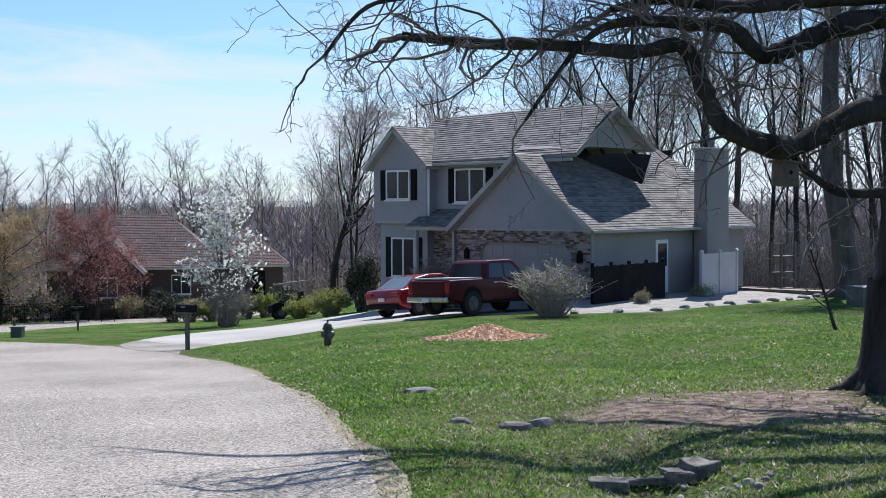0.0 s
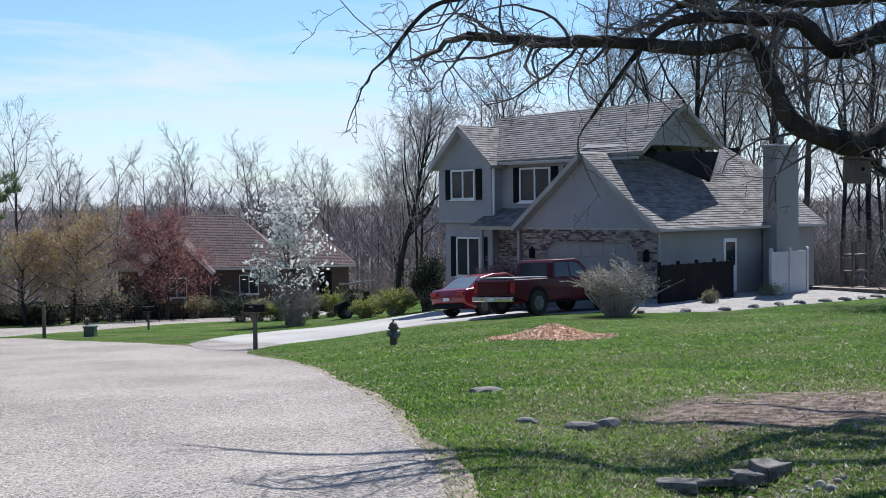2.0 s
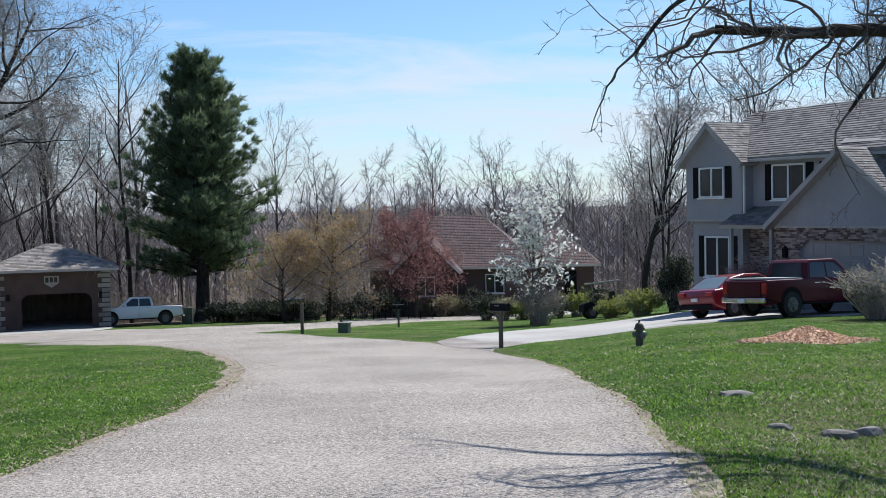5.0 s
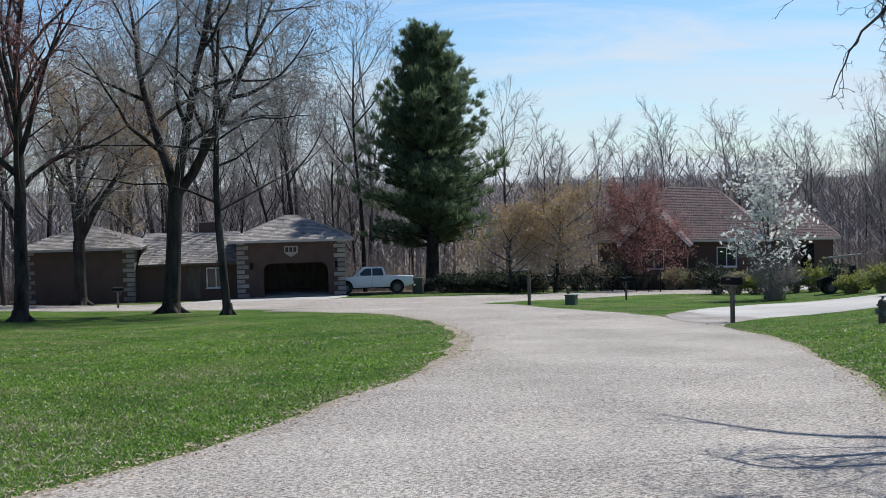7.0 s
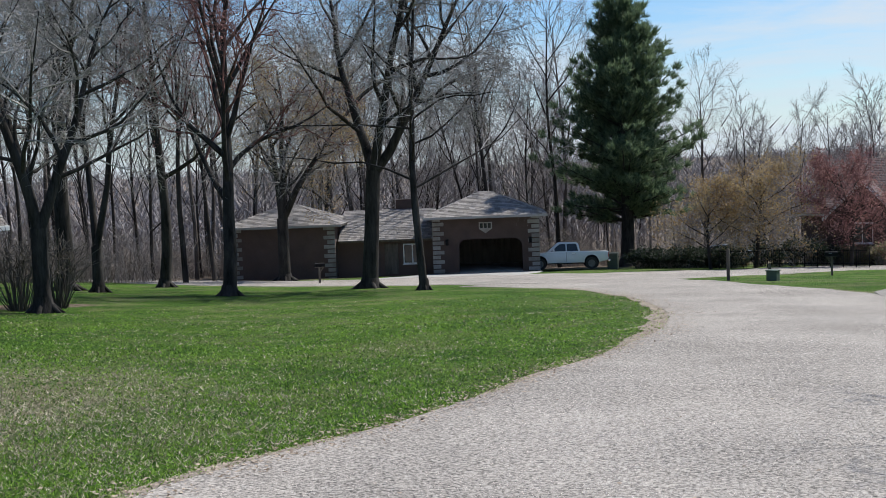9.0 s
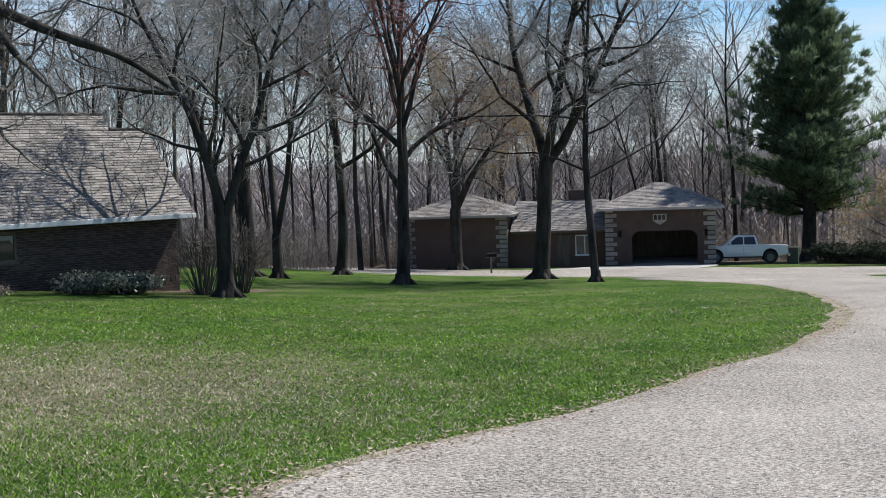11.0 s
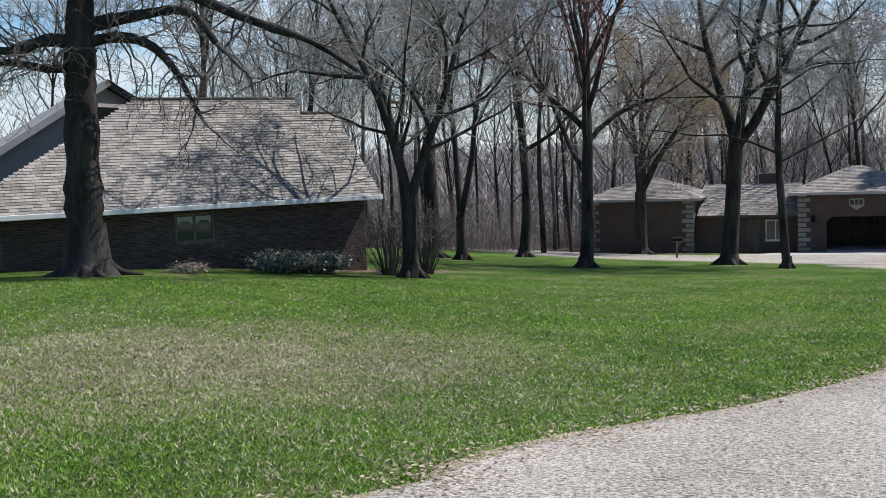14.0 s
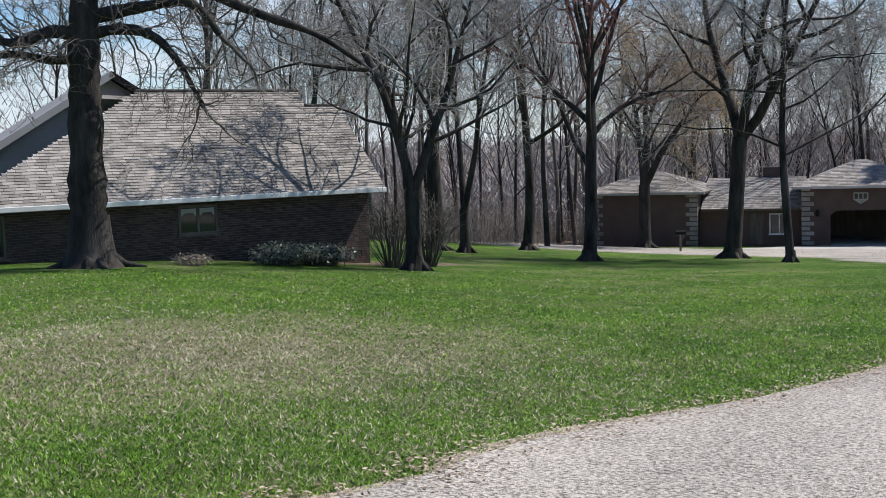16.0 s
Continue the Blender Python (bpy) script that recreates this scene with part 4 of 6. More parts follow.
def sedan(m, paint, label):
    v = thing("sedan", m, label, "car")
    part("body", body_shell([(-2.35, 0.45), (-2.42, 0.75), (-2.30, 1.02), (-1.6, 1.05), (0.9, 0.98), (2.05, 0.82), (2.38, 0.62), (2.36, 0.35), (1.9, 0.24), (-1.9, 0.26)], 0.91, 0.09), paint, v, smooth=True)
    part("cabin", body_shell([(-2.0, 0.98), (-1.25, 1.38), (-0.55, 1.47), (0.15, 1.44), (1.25, 0.92)], 0.84, 0.06, (0.98, 1.47, 0.26)), paint, v, smooth=True)
    for s in (-1, 1):
        for xs in ((-1.55, -1.15, -0.35, -0.35), (-0.28, -0.28, 0.12, 0.85)):
            bm = bmesh.new()
            ps = [bm.verts.new((x, s * y, z)) for x, y, z in ((xs[0], 0.835, 1.04), (xs[3], 0.835, 1.04), (xs[2], 0.68, 1.38), (xs[1], 0.68, 1.36))]
            qs = [bm.verts.new((p.co.x, p.co.y - s * 0.06, p.co.z)) for p in ps]
            bm.faces.new(ps), bm.faces.new(qs[::-1])
            for k in range(4):
                bm.faces.new((ps[k], ps[(k + 1) % 4], qs[(k + 1) % 4], qs[k]))
            bmesh.ops.recalc_face_normals(bm, faces=bm.faces)
            part("side_window", bm, PANE, v)
        part("tail_light", box(-2.44, -2.28, s * 0.70 - 0.17, s * 0.70 + 0.17, 0.80, 0.94, 0.03), mat("red_lens", (0.25, 0.01, 0.01), (0.4, 0.02, 0.02), rough=0.2), v)
        part("mirror", box(0.62, 0.78, s * 0.93 - 0.08, s * 0.93 + 0.08, 1.0, 1.12, 0.03), paint, v)
        for x in (-1.45, 1.42):
            part("wheel_arch", rod(bmesh.new(), (x, s * 0.74, 0.36), (x, s * 0.918, 0.36), 0.385, seg=24), BLACK, v)
            wheel(v, x, s * 0.81, 0.33, 0.22)
    # paler than the other panes: the sky's reflection is in the base colour
    part("rear_window", slab([(-1.93, -0.66, 1.04), (-1.93, 0.66, 1.04), (-1.22, 0.54, 1.415), (-1.22, -0.54, 1.415)], 0.03), mat("skylit_glass", (0.10, 0.13, 0.14), (0.16, 0.19, 0.20), scale=1, rough=0.04), v, "rear window with the sky's reflection put into its colour")
    part("bumper", box(-2.47, -2.33, -0.8, 0.8, 0.34, 0.52, 0.05), BLACK, v)
    part("number_plate", box(-2.46, -2.42, -0.16, 0.16, 0.62, 0.74), WHITE, v)
    return v


def ground_pose(x, y, turn, up=0.0):
    """Stand a thing on the ground's slope at (x, y), heading by turn degrees from +x."""
    e = 0.8
    n = Vector((gz(x - e, y) - gz(x + e, y), gz(x, y - e) - gz(x, y + e), 2 * e)).normalized()
    fwd = Vector((math.cos(radians(turn)), math.sin(radians(turn)), 0))
    side = n.cross(fwd).normalized()
    fwd = side.cross(n)
    m = Matrix((fwd, side, n)).transposed().to_4x4()
    m.translation = (x, y, gz(x, y) + up)
    return m


pickup(ground_pose(1.5, 41.1, 46, 0.04), DARK_RED, "dark red crew-cab pickup truck parked before the garage", mat("bed_cover_vinyl", (0.25, 0.25, 0.25), (0.33, 0.33, 0.33), rough=0.7))
sedan(ground_pose(-0.5, 43.6, 46, 0.04), RED, "bright red sedan parked beside the pickup truck")
pickup(ground_pose(-40.2, 69.6, 212, 0.06), SILVER, "white pickup truck parked beside the brick ranch garage")


# ---- trees ----
def tube(verts, faces, pts, radii, sides):
    """A tapering round tube along pts, added to verts and faces."""
    k = len(verts)
    n = len(pts)
    ref = Vector((0.3, 0.9, 0.2))
    for i in range(n):
        d = (pts[min(i + 1, n - 1)] - pts[max(i - 1, 0)])
        if d.length < 1e-6:
            d = Vector((0, 0, 1))
        d.normalize()
        a = d.cross(ref)
        if a.length < 0.1:
            a = d.cross(Vector((1, 0, 0)))
        a.normalize()
        b = d.cross(a)
        for j in range(sides):
            t = 2 * math.pi * j / sides
            verts.append(pts[i] + (a * math.cos(t) + b * math.sin(t)) * radii[i])
    for i in range(n - 1):
        for j in range(sides):
            j2 = (j + 1) % sides
            faces.append((k + i * sides + j, k + i * sides + j2, k + (i + 1) * sides + j2, k + (i + 1) * sides + j))


def spike(verts, faces, a, b, r):
    """A slim three-sided twig that runs to a point."""
    d = (b - a).normalized()
    u = d.cross(Vector((0.3, 0.9, 0.2)))
    if u.length < 0.1:
        u = d.cross(Vector((1, 0, 0)))
    u.normalize()
    w = d.cross(u)
    k = len(verts)
    verts.extend((a + u * r, a + (w * 0.87 - u * 0.5) * r, a - (w * 0.87 + u * 0.5) * r, b))
    faces.extend(((k, k + 1, k + 3), (k + 1, k + 2, k + 3), (k + 2, k, k + 3)))


def grow(rnd, out, start, d, length, radius, level, spec):
    """A branch that wanders, thins and sends out side branches; out gathers (points, radii, level)."""
    top = spec["levels"]
    steps = max(3, int((8, 6, 5, 3, 3, 3)[min(level, 5)] * spec.get("detail", 1))) if level < top else 1
    pts, radii = [start.copy()], [radius]
    p, d = start.copy(), d.normalized()
    wob, lift = spec["wob"][min(level, len(spec["wob"]) - 1)], spec["lift"][min(level, len(spec["lift"]) - 1)]
    end = spec["taper"] if level < top else 0.45
    for i in range(steps):
        d = (d + Vector((rnd.gauss(0, wob), rnd.gauss(0, wob), rnd.gauss(0, wob) + lift))).normalized()
        p = p + d * (length / steps)
        pts.append(p.copy())
        radii.append(max(spec["thin"], radius * (1 - (1 - end) * (i + 1) / steps)))
    out.append((pts, radii, level))
    if level >= top:
        return
    kids = spec["kids"][min(level, len(spec["kids"]) - 1)]
    kids = max(1, int(round(kids * (0.75 + 0.5 * rnd.random()))))
    first = spec["first"][min(level, len(spec["first"]) - 1)]
    turn = rnd.random() * 6.283
    for c in range(kids):
        t = first + (1 - first) * (c + 0.3 + 0.6 * rnd.random()) / kids
        t = min(t, 0.99)
        f = t * steps
        i = min(int(f), steps - 1)
        base = pts[i].lerp(pts[i + 1], f - i)
        rad = radii[i] * (1 - (f - i)) + radii[i + 1] * (f - i)
        ax = (pts[i + 1] - pts[i]).normalized()
        side = ax.cross(Vector((0.2, 0.1, 1)) if abs(ax.z) < 0.9 else Vector((1, 0, 0))).normalized()
        turn += 2.4 + rnd.gauss(0, 0.4)
        side = Matrix.Rotation(turn, 3, ax) @ side
        ang = radians(spec["angle"][min(level, len(spec["angle"]) - 1)] + rnd.gauss(0, 9))
        kd = ax * math.cos(ang) + side * math.sin(ang)
        kl = length * spec["ratio"][min(level, len(spec["ratio"]) - 1)] * (1.15 - 0.5 * t if level else 1.2 - 0.65 * t) * (0.75 + 0.5 * rnd.random())
        grow(rnd, out, base, kd, kl, max(spec["thin"], min(rad * 0.72, radius * spec["thick"])), level + 1, spec)


SIDES = (10, 6, 4, 3, 3, 3)


def split_tree(out, cut=2):
    """Meshes of the branches: the trunk and limbs, and the finer twigs."""
    wood, twigs = ([], []), ([], [])
    for pts, radii, level in out:
        if len(pts) == 2:
            spike(*twigs, pts[0], pts[1], radii[0])
        else:
            tube(*(wood if level < cut else twigs), pts, radii, SIDES[min(level, 5)])
    return wood, twigs


def flakes(rnd, out, level, count, size, verts, faces, spread=0.15, droop=0.0):
    """Small leaves, buds or petals along the finest branches."""
    for pts, radii, lv in out:
        if lv < level:
            continue
        for _ in range(count):
            i = rnd.randrange(1, len(pts))
            p = pts[i - 1].lerp(pts[i], rnd.random()) + Vector((rnd.gauss(0, spread), rnd.gauss(0, spread), rnd.gauss(0, spread) - droop))
            a = Vector((rnd.gauss(0, 1), rnd.gauss(0, 1), rnd.gauss(0, 1))).normalized()
            b = a.cross(Vector((rnd.gauss(0, 1), rnd.gauss(0, 1), rnd.gauss(0, 1)))).normalized()
            s = size * (0.6 + 0.8 * rnd.random())
            k = len(verts)
            verts.extend((p - a * s, p + b * s * 0.5, p + a * s, p - b * s * 0.5))
            faces.append((k, k + 1, k + 2, k + 3))


def tree(x, y, height, radius, spec, label, seed, bark=None, twig=None, leaf=None, leaf_mat=None, lean=(0, 0), group="", name="tree", flare=True, sink=0.1, fork=None):
    rnd = random.Random(seed)
    t = thing(name, pose(x, y, gz(x, y) - sink), label, "tree", group)
    out = []
    if fork:
        # a short bole that parts into a few leaders
        h0, leaders = fork
        out.append(([Vector((0, 0, 0)), Vector((lean[0] * h0 * 0.5, lean[1] * h0 * 0.5, h0 * 0.5)), Vector((lean[0] * h0, lean[1] * h0, h0))], [radius, radius * 0.88, radius * 0.85], 0))
        for dx, dy, k in leaders:
            grow(rnd, out, Vector((lean[0] * h0, lean[1] * h0, h0 - 0.15)), Vector((dx, dy, 1)), (height - h0) * k, radius * 0.62, 0, spec)
    else:
        grow(rnd, out, Vector((0, 0, 0)), Vector((lean[0], lean[1], 1)), height, radius, 0, spec)
    wood, twigs = split_tree(out)
    if flare:
        pts = [Vector((0, 0, -0.1)), Vector((lean[0] * 0.15, lean[1] * 0.15, 0.15)), Vector((lean[0] * 0.5, lean[1] * 0.5, 0.6))]
        tube(*wood, pts, [radius * 1.75, radius * 1.3, radius * 1.0], 12)
        for k in range(6):
            a = k * 1.047 + rnd.random() * 0.6
            q = Vector((math.cos(a), math.sin(a), 0))
            tube(*wood, [q * radius * 0.8 + Vector((0, 0, 0.35)), q * radius * 1.7 + Vector((0, 0, 0.12)), q * radius * 2.7 + Vector((0, 0, -0.05))], [radius * 0.35, radius * 0.28, radius * 0.1], 6)
    mesh_object("trunk", *wood, bark or BARK, t, smooth=True)
    mesh_object("crown", *twigs, twig or TWIG, t)
    if leaf:
        v, f = [], []
        flakes(rnd, out, *leaf, v, f)
        mesh_object("budding", v, f, leaf_mat, t)["kind"] = "stuff"
    return t


OPEN = dict(levels=4, wob=(0.06, 0.13, 0.17, 0.2), lift=(0.02, 0.06, 0.03, 0.01), kids=(12, 8, 7, 7), first=(0.33, 0.22, 0.2, 0.15), angle=(38, 42, 45, 48), ratio=(0.5, 0.5, 0.5, 0.62), thick=0.44, taper=0.18, thin=0.0075)
LEADER = dict(OPEN, kids=(10, 8, 7, 8), first=(0.16, 0.2, 0.2, 0.15), angle=(52, 46, 48, 50), lift=(0.02, 0.02, 0.0, -0.03))
MAPLE = dict(OPEN, kids=(14, 7, 7, 6), first=(0.25, 0.2, 0.2, 0.15), angle=(46, 38, 42, 45), lift=(0.03, 0.09, 0.05, 0.02))
ROUND = dict(levels=3, wob=(0.08, 0.15, 0.2), lift=(0.02, 0.03, 0.01), kids=(18, 11, 14), first=(0.2, 0.15, 0.1), angle=(50, 45, 48), ratio=(0.62, 0.5, 0.5), thick=0.36, taper=0.2, thin=0.008)
WOODS = dict(levels=3, wob=(0.04, 0.14, 0.18, 0.2), lift=(0.02, 0.07, 0.03, 0.0), kids=(13, 8, 8), first=(0.38, 0.2, 0.2), angle=(38, 42, 46), ratio=(0.38, 0.5, 0.62), thick=0.36, taper=0.15, thin=0.0135)

# lawn trees beside the side street
tree(-34.8, 41.9, 17, 0.40, LEADER, "large bare lawn tree with a forked dark trunk", 11, fork=(5.6, ((-0.35, 0.1, 0.95), (0.25, -0.1, 1.0), (0.75, 0.2, 0.9))), lean=(0.05, 0.05), leaf=(4, 1, 0.035, ), leaf_mat=BUD_TAN)
tree(-29.8, 39.5, 15, 0.19, dict(OPEN, kids=(18, 8, 7, 7), first=(0.26, 0.2, 0.2, 0.15), angle=(66, 46, 46, 48), lift=(0.02, 0.01, -0.01, -0.04), ratio=(0.46, 0.48, 0.5, 0.6), thick=0.3), "slim bare tree with a straight dark trunk", 112)
tree(-36.2, 34.3, 15, 0.31, MAPLE, "bare red-budded maple with a flared trunk on the lawn", 13, leaf=(4, 1, 0.06), leaf_mat=BUD_RED, twig=TWIG_RED)
tree(-49.3, 42.0, 17, 0.32, OPEN, "bare dark tree at the lawn's far edge", 14)
tree(-44.0, 33.6, 15, 0.27, OPEN, "bare dark tree at the lawn's far edge", 15, fork=(2.2, ((-0.2, 0.1, 1.0), (0.25, 0, 0.95))))
tree(-47.5, 34.4, 19, 0.42, OPEN, "tall bare tree behind the brick house corner", 16)
tree(-29.6, 20.6, 11, 0.27, dict(LEADER, wob=(0.12, 0.16, 0.2, 0.22)), "bare crooked tree with several stems by the brick house", 17, fork=(2.6, ((-0.5, 0.35, 1.0), (-0.1, -0.1, 1.05), (0.35, 0.45, 0.9))))
tree(-53.0, 55.2, 14, 0.42, LEADER, "bare orange-budded tree before the brick ranch", 18, fork=(4.2, ((-0.3, 0.1, 1.0), (0.1, 0.0, 1.0), (0.5, 0.2, 0.9))), leaf=(4, 1, 0.06), leaf_mat=BUD_ORANGE)

# garden trees before the valley house
tree(-10.75, 55.6, 6.0, 0.10, dict(ROUND, kids=(22, 10, 8), first=(0.14, 0.15, 0.1), angle=(60, 45, 45), lift=(0.05, 0.08, 0.03), ratio=(0.34, 0.5, 0.5)), "small pear tree in white blossom", 21, leaf=(3, 1, 0.115), leaf_mat=BLOSSOM, flare=False, bark=BARK_GREY)
tree(-22.0, 73.6, 6.0, 0.14, dict(ROUND, angle=(58, 45, 48)), "small red-budded ornamental tree", 22, leaf=(3, 3, 0.065), leaf_mat=BUD_RED, flare=False, twig=TWIG_RED)
tree(-27.2, 71.0, 6.0, 0.16, dict(ROUND, angle=(56, 45, 48)), "small rounded tree in orange spring bud", 23, leaf=(3, 3, 0.065), leaf_mat=BUD_ORANGE, flare=False)
tree(-29.2, 68.6, 4.8, 0.13, dict(ROUND, angle=(56, 45, 48)), "small rounded tree in orange spring bud", 27, leaf=(3, 3, 0.065), leaf_mat=BUD_ORANGE, flare=False)
tree(-7.6, 80.5, 12.5, 0.24, OPEN, "spreading bare tree beyond the driveway", 24)
tree(15.9, 45.4, 19, 0.50, dict(OPEN, first=(0.5, 0.2, 0.2, 0.15), ratio=(0.4, 0.5, 0.5, 0.55)), "tall grey-barked tree at the edge of the woods", 25, bark=BARK_GREY)
# leaning sapling on the lawn
tree(8.7, 25.6, 2.3, 0.045, dict(ROUND, kids=(6, 4, 3), thin=0.006, ratio=(0.5, 0.5, 0.5)), "leaning bare sapling on the lawn", 26, lean=(-0.38, 0.1), flare=False, name="sapling")


# ---- the tall white pine ----
def pine(x, y, height, radius, seed):
    rnd = random.Random(seed)
    t = thing("pine_tree", pose(x, y, gz(x, y) - 0.1), "tall ragged white pine with dark green needles", "tree")
    wood, leaf = ([], []), ([], [])
    tube(*wood, [Vector((0.15 * math.sin(i), 0, height * i / 8)) for i in range(9)], [radius * (1 - 0.9 * i / 8) for i in range(9)], 10)
    tube(*wood, [Vector((0, 0, -0.1)), Vector((0, 0, 0.7))], [radius * 1.5, radius], 10)

    def clump(p, d, size):
        for _ in range(22):
            a = (d * 0.9 + Vector((rnd.gauss(0, 0.65), rnd.gauss(0, 0.65), rnd.gauss(0, 0.5) + 0.25))).normalized()
            b = a.cross(Vector((rnd.gauss(0, 1), rnd.gauss(0, 1), rnd.gauss(0, 1)))).normalized()
            s = size * (0.6 + 0.7 * rnd.random())
            q = p + Vector((rnd.gauss(0, 0.10), rnd.gauss(0, 0.10), rnd.gauss(0, 0.08)))
            k = len(leaf[0])
            leaf[0].extend((q - b * 0.034, q + b * 0.034, q + a * s))
            leaf[1].append((k, k + 1, k + 2))
    def bough(z, a, L, rise, f):
        d = Vector((math.cos(a), math.sin(a), rise))
        pts, radii, p = [], [], Vector((0, 0, z))
        for i in range(7):
            pts.append(p.copy())
            radii.append(max(0.012, (0.085 * (1 - f) + 0.025) * (1 - i / 7)))
            d = (d + Vector((rnd.gauss(0, 0.06), rnd.gauss(0, 0.06), 0.035 + rnd.gauss(0, 0.04)))).normalized()
            p = p + d * (L / 6)
        tube(*wood, pts, radii, 4)
        for i in range(2, 7):
            for _ in range(5 if L > 2 else 3):
                side = d.cross(Vector((0, 0, 1))).normalized() * rnd.gauss(0, 0.34 * min(1.5, L * 0.4))
                q = pts[i] + side + Vector((0, 0, rnd.gauss(0.05, 0.12)))
                clump(q, (d + side * 0.8 + Vector((0, 0, 0.4))).normalized(), 0.48)
    z = height * 0.20
    while z < height - 0.2:
        f = (z - height * 0.20) / (height * 0.80)
        reach = float(np.interp(f, [0, 0.12, 0.3, 0.5, 0.7, 0.85, 1.0], [5.0, 6.6, 6.4, 4.9, 3.3, 2.5, 1.5]))
        for k in range(8 if f < 0.75 else 6):
            if rnd.random() > 0.2:
                bough(z + rnd.gauss(0, 0.15), rnd.random() * 6.283, reach * (0.35 + 0.75 * rnd.random()), 0.08 + 0.8 * f + rnd.gauss(0, 0.1), f)
        z += 0.32 + 0.18 * rnd.random()
    bough(height * 0.63, 3.6, 4.6, 0.55, 0.6)
    bough(height * 0.66, 3.7, 4.4, 0.65, 0.6)
    mesh_object("trunk", *wood, BARK, t, smooth=True)
    mesh_object("crown", *leaf, LEAF_PINE, t)
    return t


pine(-40.0, 78.4, 19.2, 0.55, 3)


# ---- the two old oaks: manual main limbs, twigs grown on them ----
OAK = dict(levels=4, wob=(0.16, 0.26, 0.32, 0.3), lift=(0.0, 0.0, -0.04, -0.06), kids=(4, 4, 4), first=(0.2, 0.2, 0.2), angle=(50, 50, 48), ratio=(0.42, 0.5, 0.5), thick=0.45, taper=0.3, thin=0.0032, detail=1.4)


def oak(m, label, trunk, limbs, spec, seed, twig_kids=7, reach=1.6):
    rnd = random.Random(seed)
    t = thing("oak_tree", m, label, "tree")
    wood, twigs = ([], []), ([], [])
    pts = smooth3([Vector(p) for p, r in trunk])
    rad = np.interp(np.linspace(0, 1, len(pts)), np.linspace(0, 1, len(trunk)), [r for p, r in trunk])
    tube(*wood, pts, [r * (1 + 0.07 * rnd.gauss(0, 1)) for r in rad], 14)
    r0 = trunk[0][1]
    b = Vector(trunk[0][0])
    tube(*wood, [b + Vector((0, 0, z)) for z in (-0.15, 0.05, 0.2, 0.45, 0.9, 1.4)], [r0 * k for k in (1.75, 1.5, 1.3, 1.14, 1.04, 0.96)], 16)
    for k in range(7):
        a = k * 0.9 + rnd.random() * 0.5
        q = Vector((math.cos(a), math.sin(a), 0))
        tube(*wood, [b + q * r0 * 0.95 + Vector((0, 0, 0.22)), b + q * r0 * 1.6 + Vector((0, 0, 0.02)), b + q * r0 * 2.6 + Vector((0, 0, -0.08))], [r0 * 0.34, r0 * 0.2, r0 * 0.08], 7)
    for limb in limbs:
        pts = smooth3([Vector(p) for p, r in limb])
        rad = np.interp(np.linspace(0, 1, len(pts)), np.linspace(0, 1, len(limb)), [r for p, r in limb])
        tube(*wood, pts, [r * (1 + 0.10 * rnd.gauss(0, 1)) for r in rad], 9)
        n = int(twig_kids * len(limb))
        for i in range(n):
            k = rnd.randrange(int(len(pts) * 0.12), len(pts) - 1)
            ax = (pts[k + 1] - pts[k]).normalized()
            side = Matrix.Rotation(rnd.random() * 6.283, 3, ax) @ ax.cross(Vector((0.1, 0.3, 1))).normalized()
            side.z = side.z * 0.8 + 0.12
            d = ax * (0.35 + 0.5 * rnd.random()) + side
            out = []
            L = reach * (0.45 + 0.9 * rnd.random())
            grow(rnd, out, pts[k].copy(), d, L, min(rad[k] * 0.4, 0.010 + 0.009 * L), 1, spec)
            for p, rr, lv in out:
                if len(p) == 2:
                    spike(*twigs, p[0], p[1], rr[0])
                else:
                    tube(*twigs, p, rr, 5 if lv == 1 else 3)
        out = []
        grow(rnd, out, pts[-1].copy(), pts[-1] - pts[-2], reach * 0.9, rad[-1] * 0.8, 1, spec)
        for p, rr, lv in out:
            if len(p) == 2:
                spike(*twigs, p[0], p[1], rr[0])
            else:
                tube(*twigs, p, rr, 4 if lv == 1 else 3)
    mesh_object("trunk", *wood, BARK, t, smooth=True)
    mesh_object("crown", *twigs, mat("oak_twig", (0.06, 0.051, 0.046), (0.20, 0.175, 0.16), scale=1, fine=6, rough=0.9, spec=0.2), t)
    return t


def smooth3(p, k=6):
    out = []
    for i in range(len(p) - 1):
        a, b, c, d = p[max(i - 1, 0)], p[i], p[i + 1], p[min(i + 2, len(p) - 1)]
        for j in range(k):
            t = j / k
            out.append(0.5 * ((2 * b) + (c - a) * t + (2 * a - 5 * b + 4 * c - d) * t * t + (3 * b - a - 3 * c + d) * t ** 3))
    out.append(p[-1])
    return out


def limb(points, r0, r1):
    n = len(points)
    return [(p, r0 + (r1 - r0) * i / (n - 1)) for i, p in enumerate(points)]


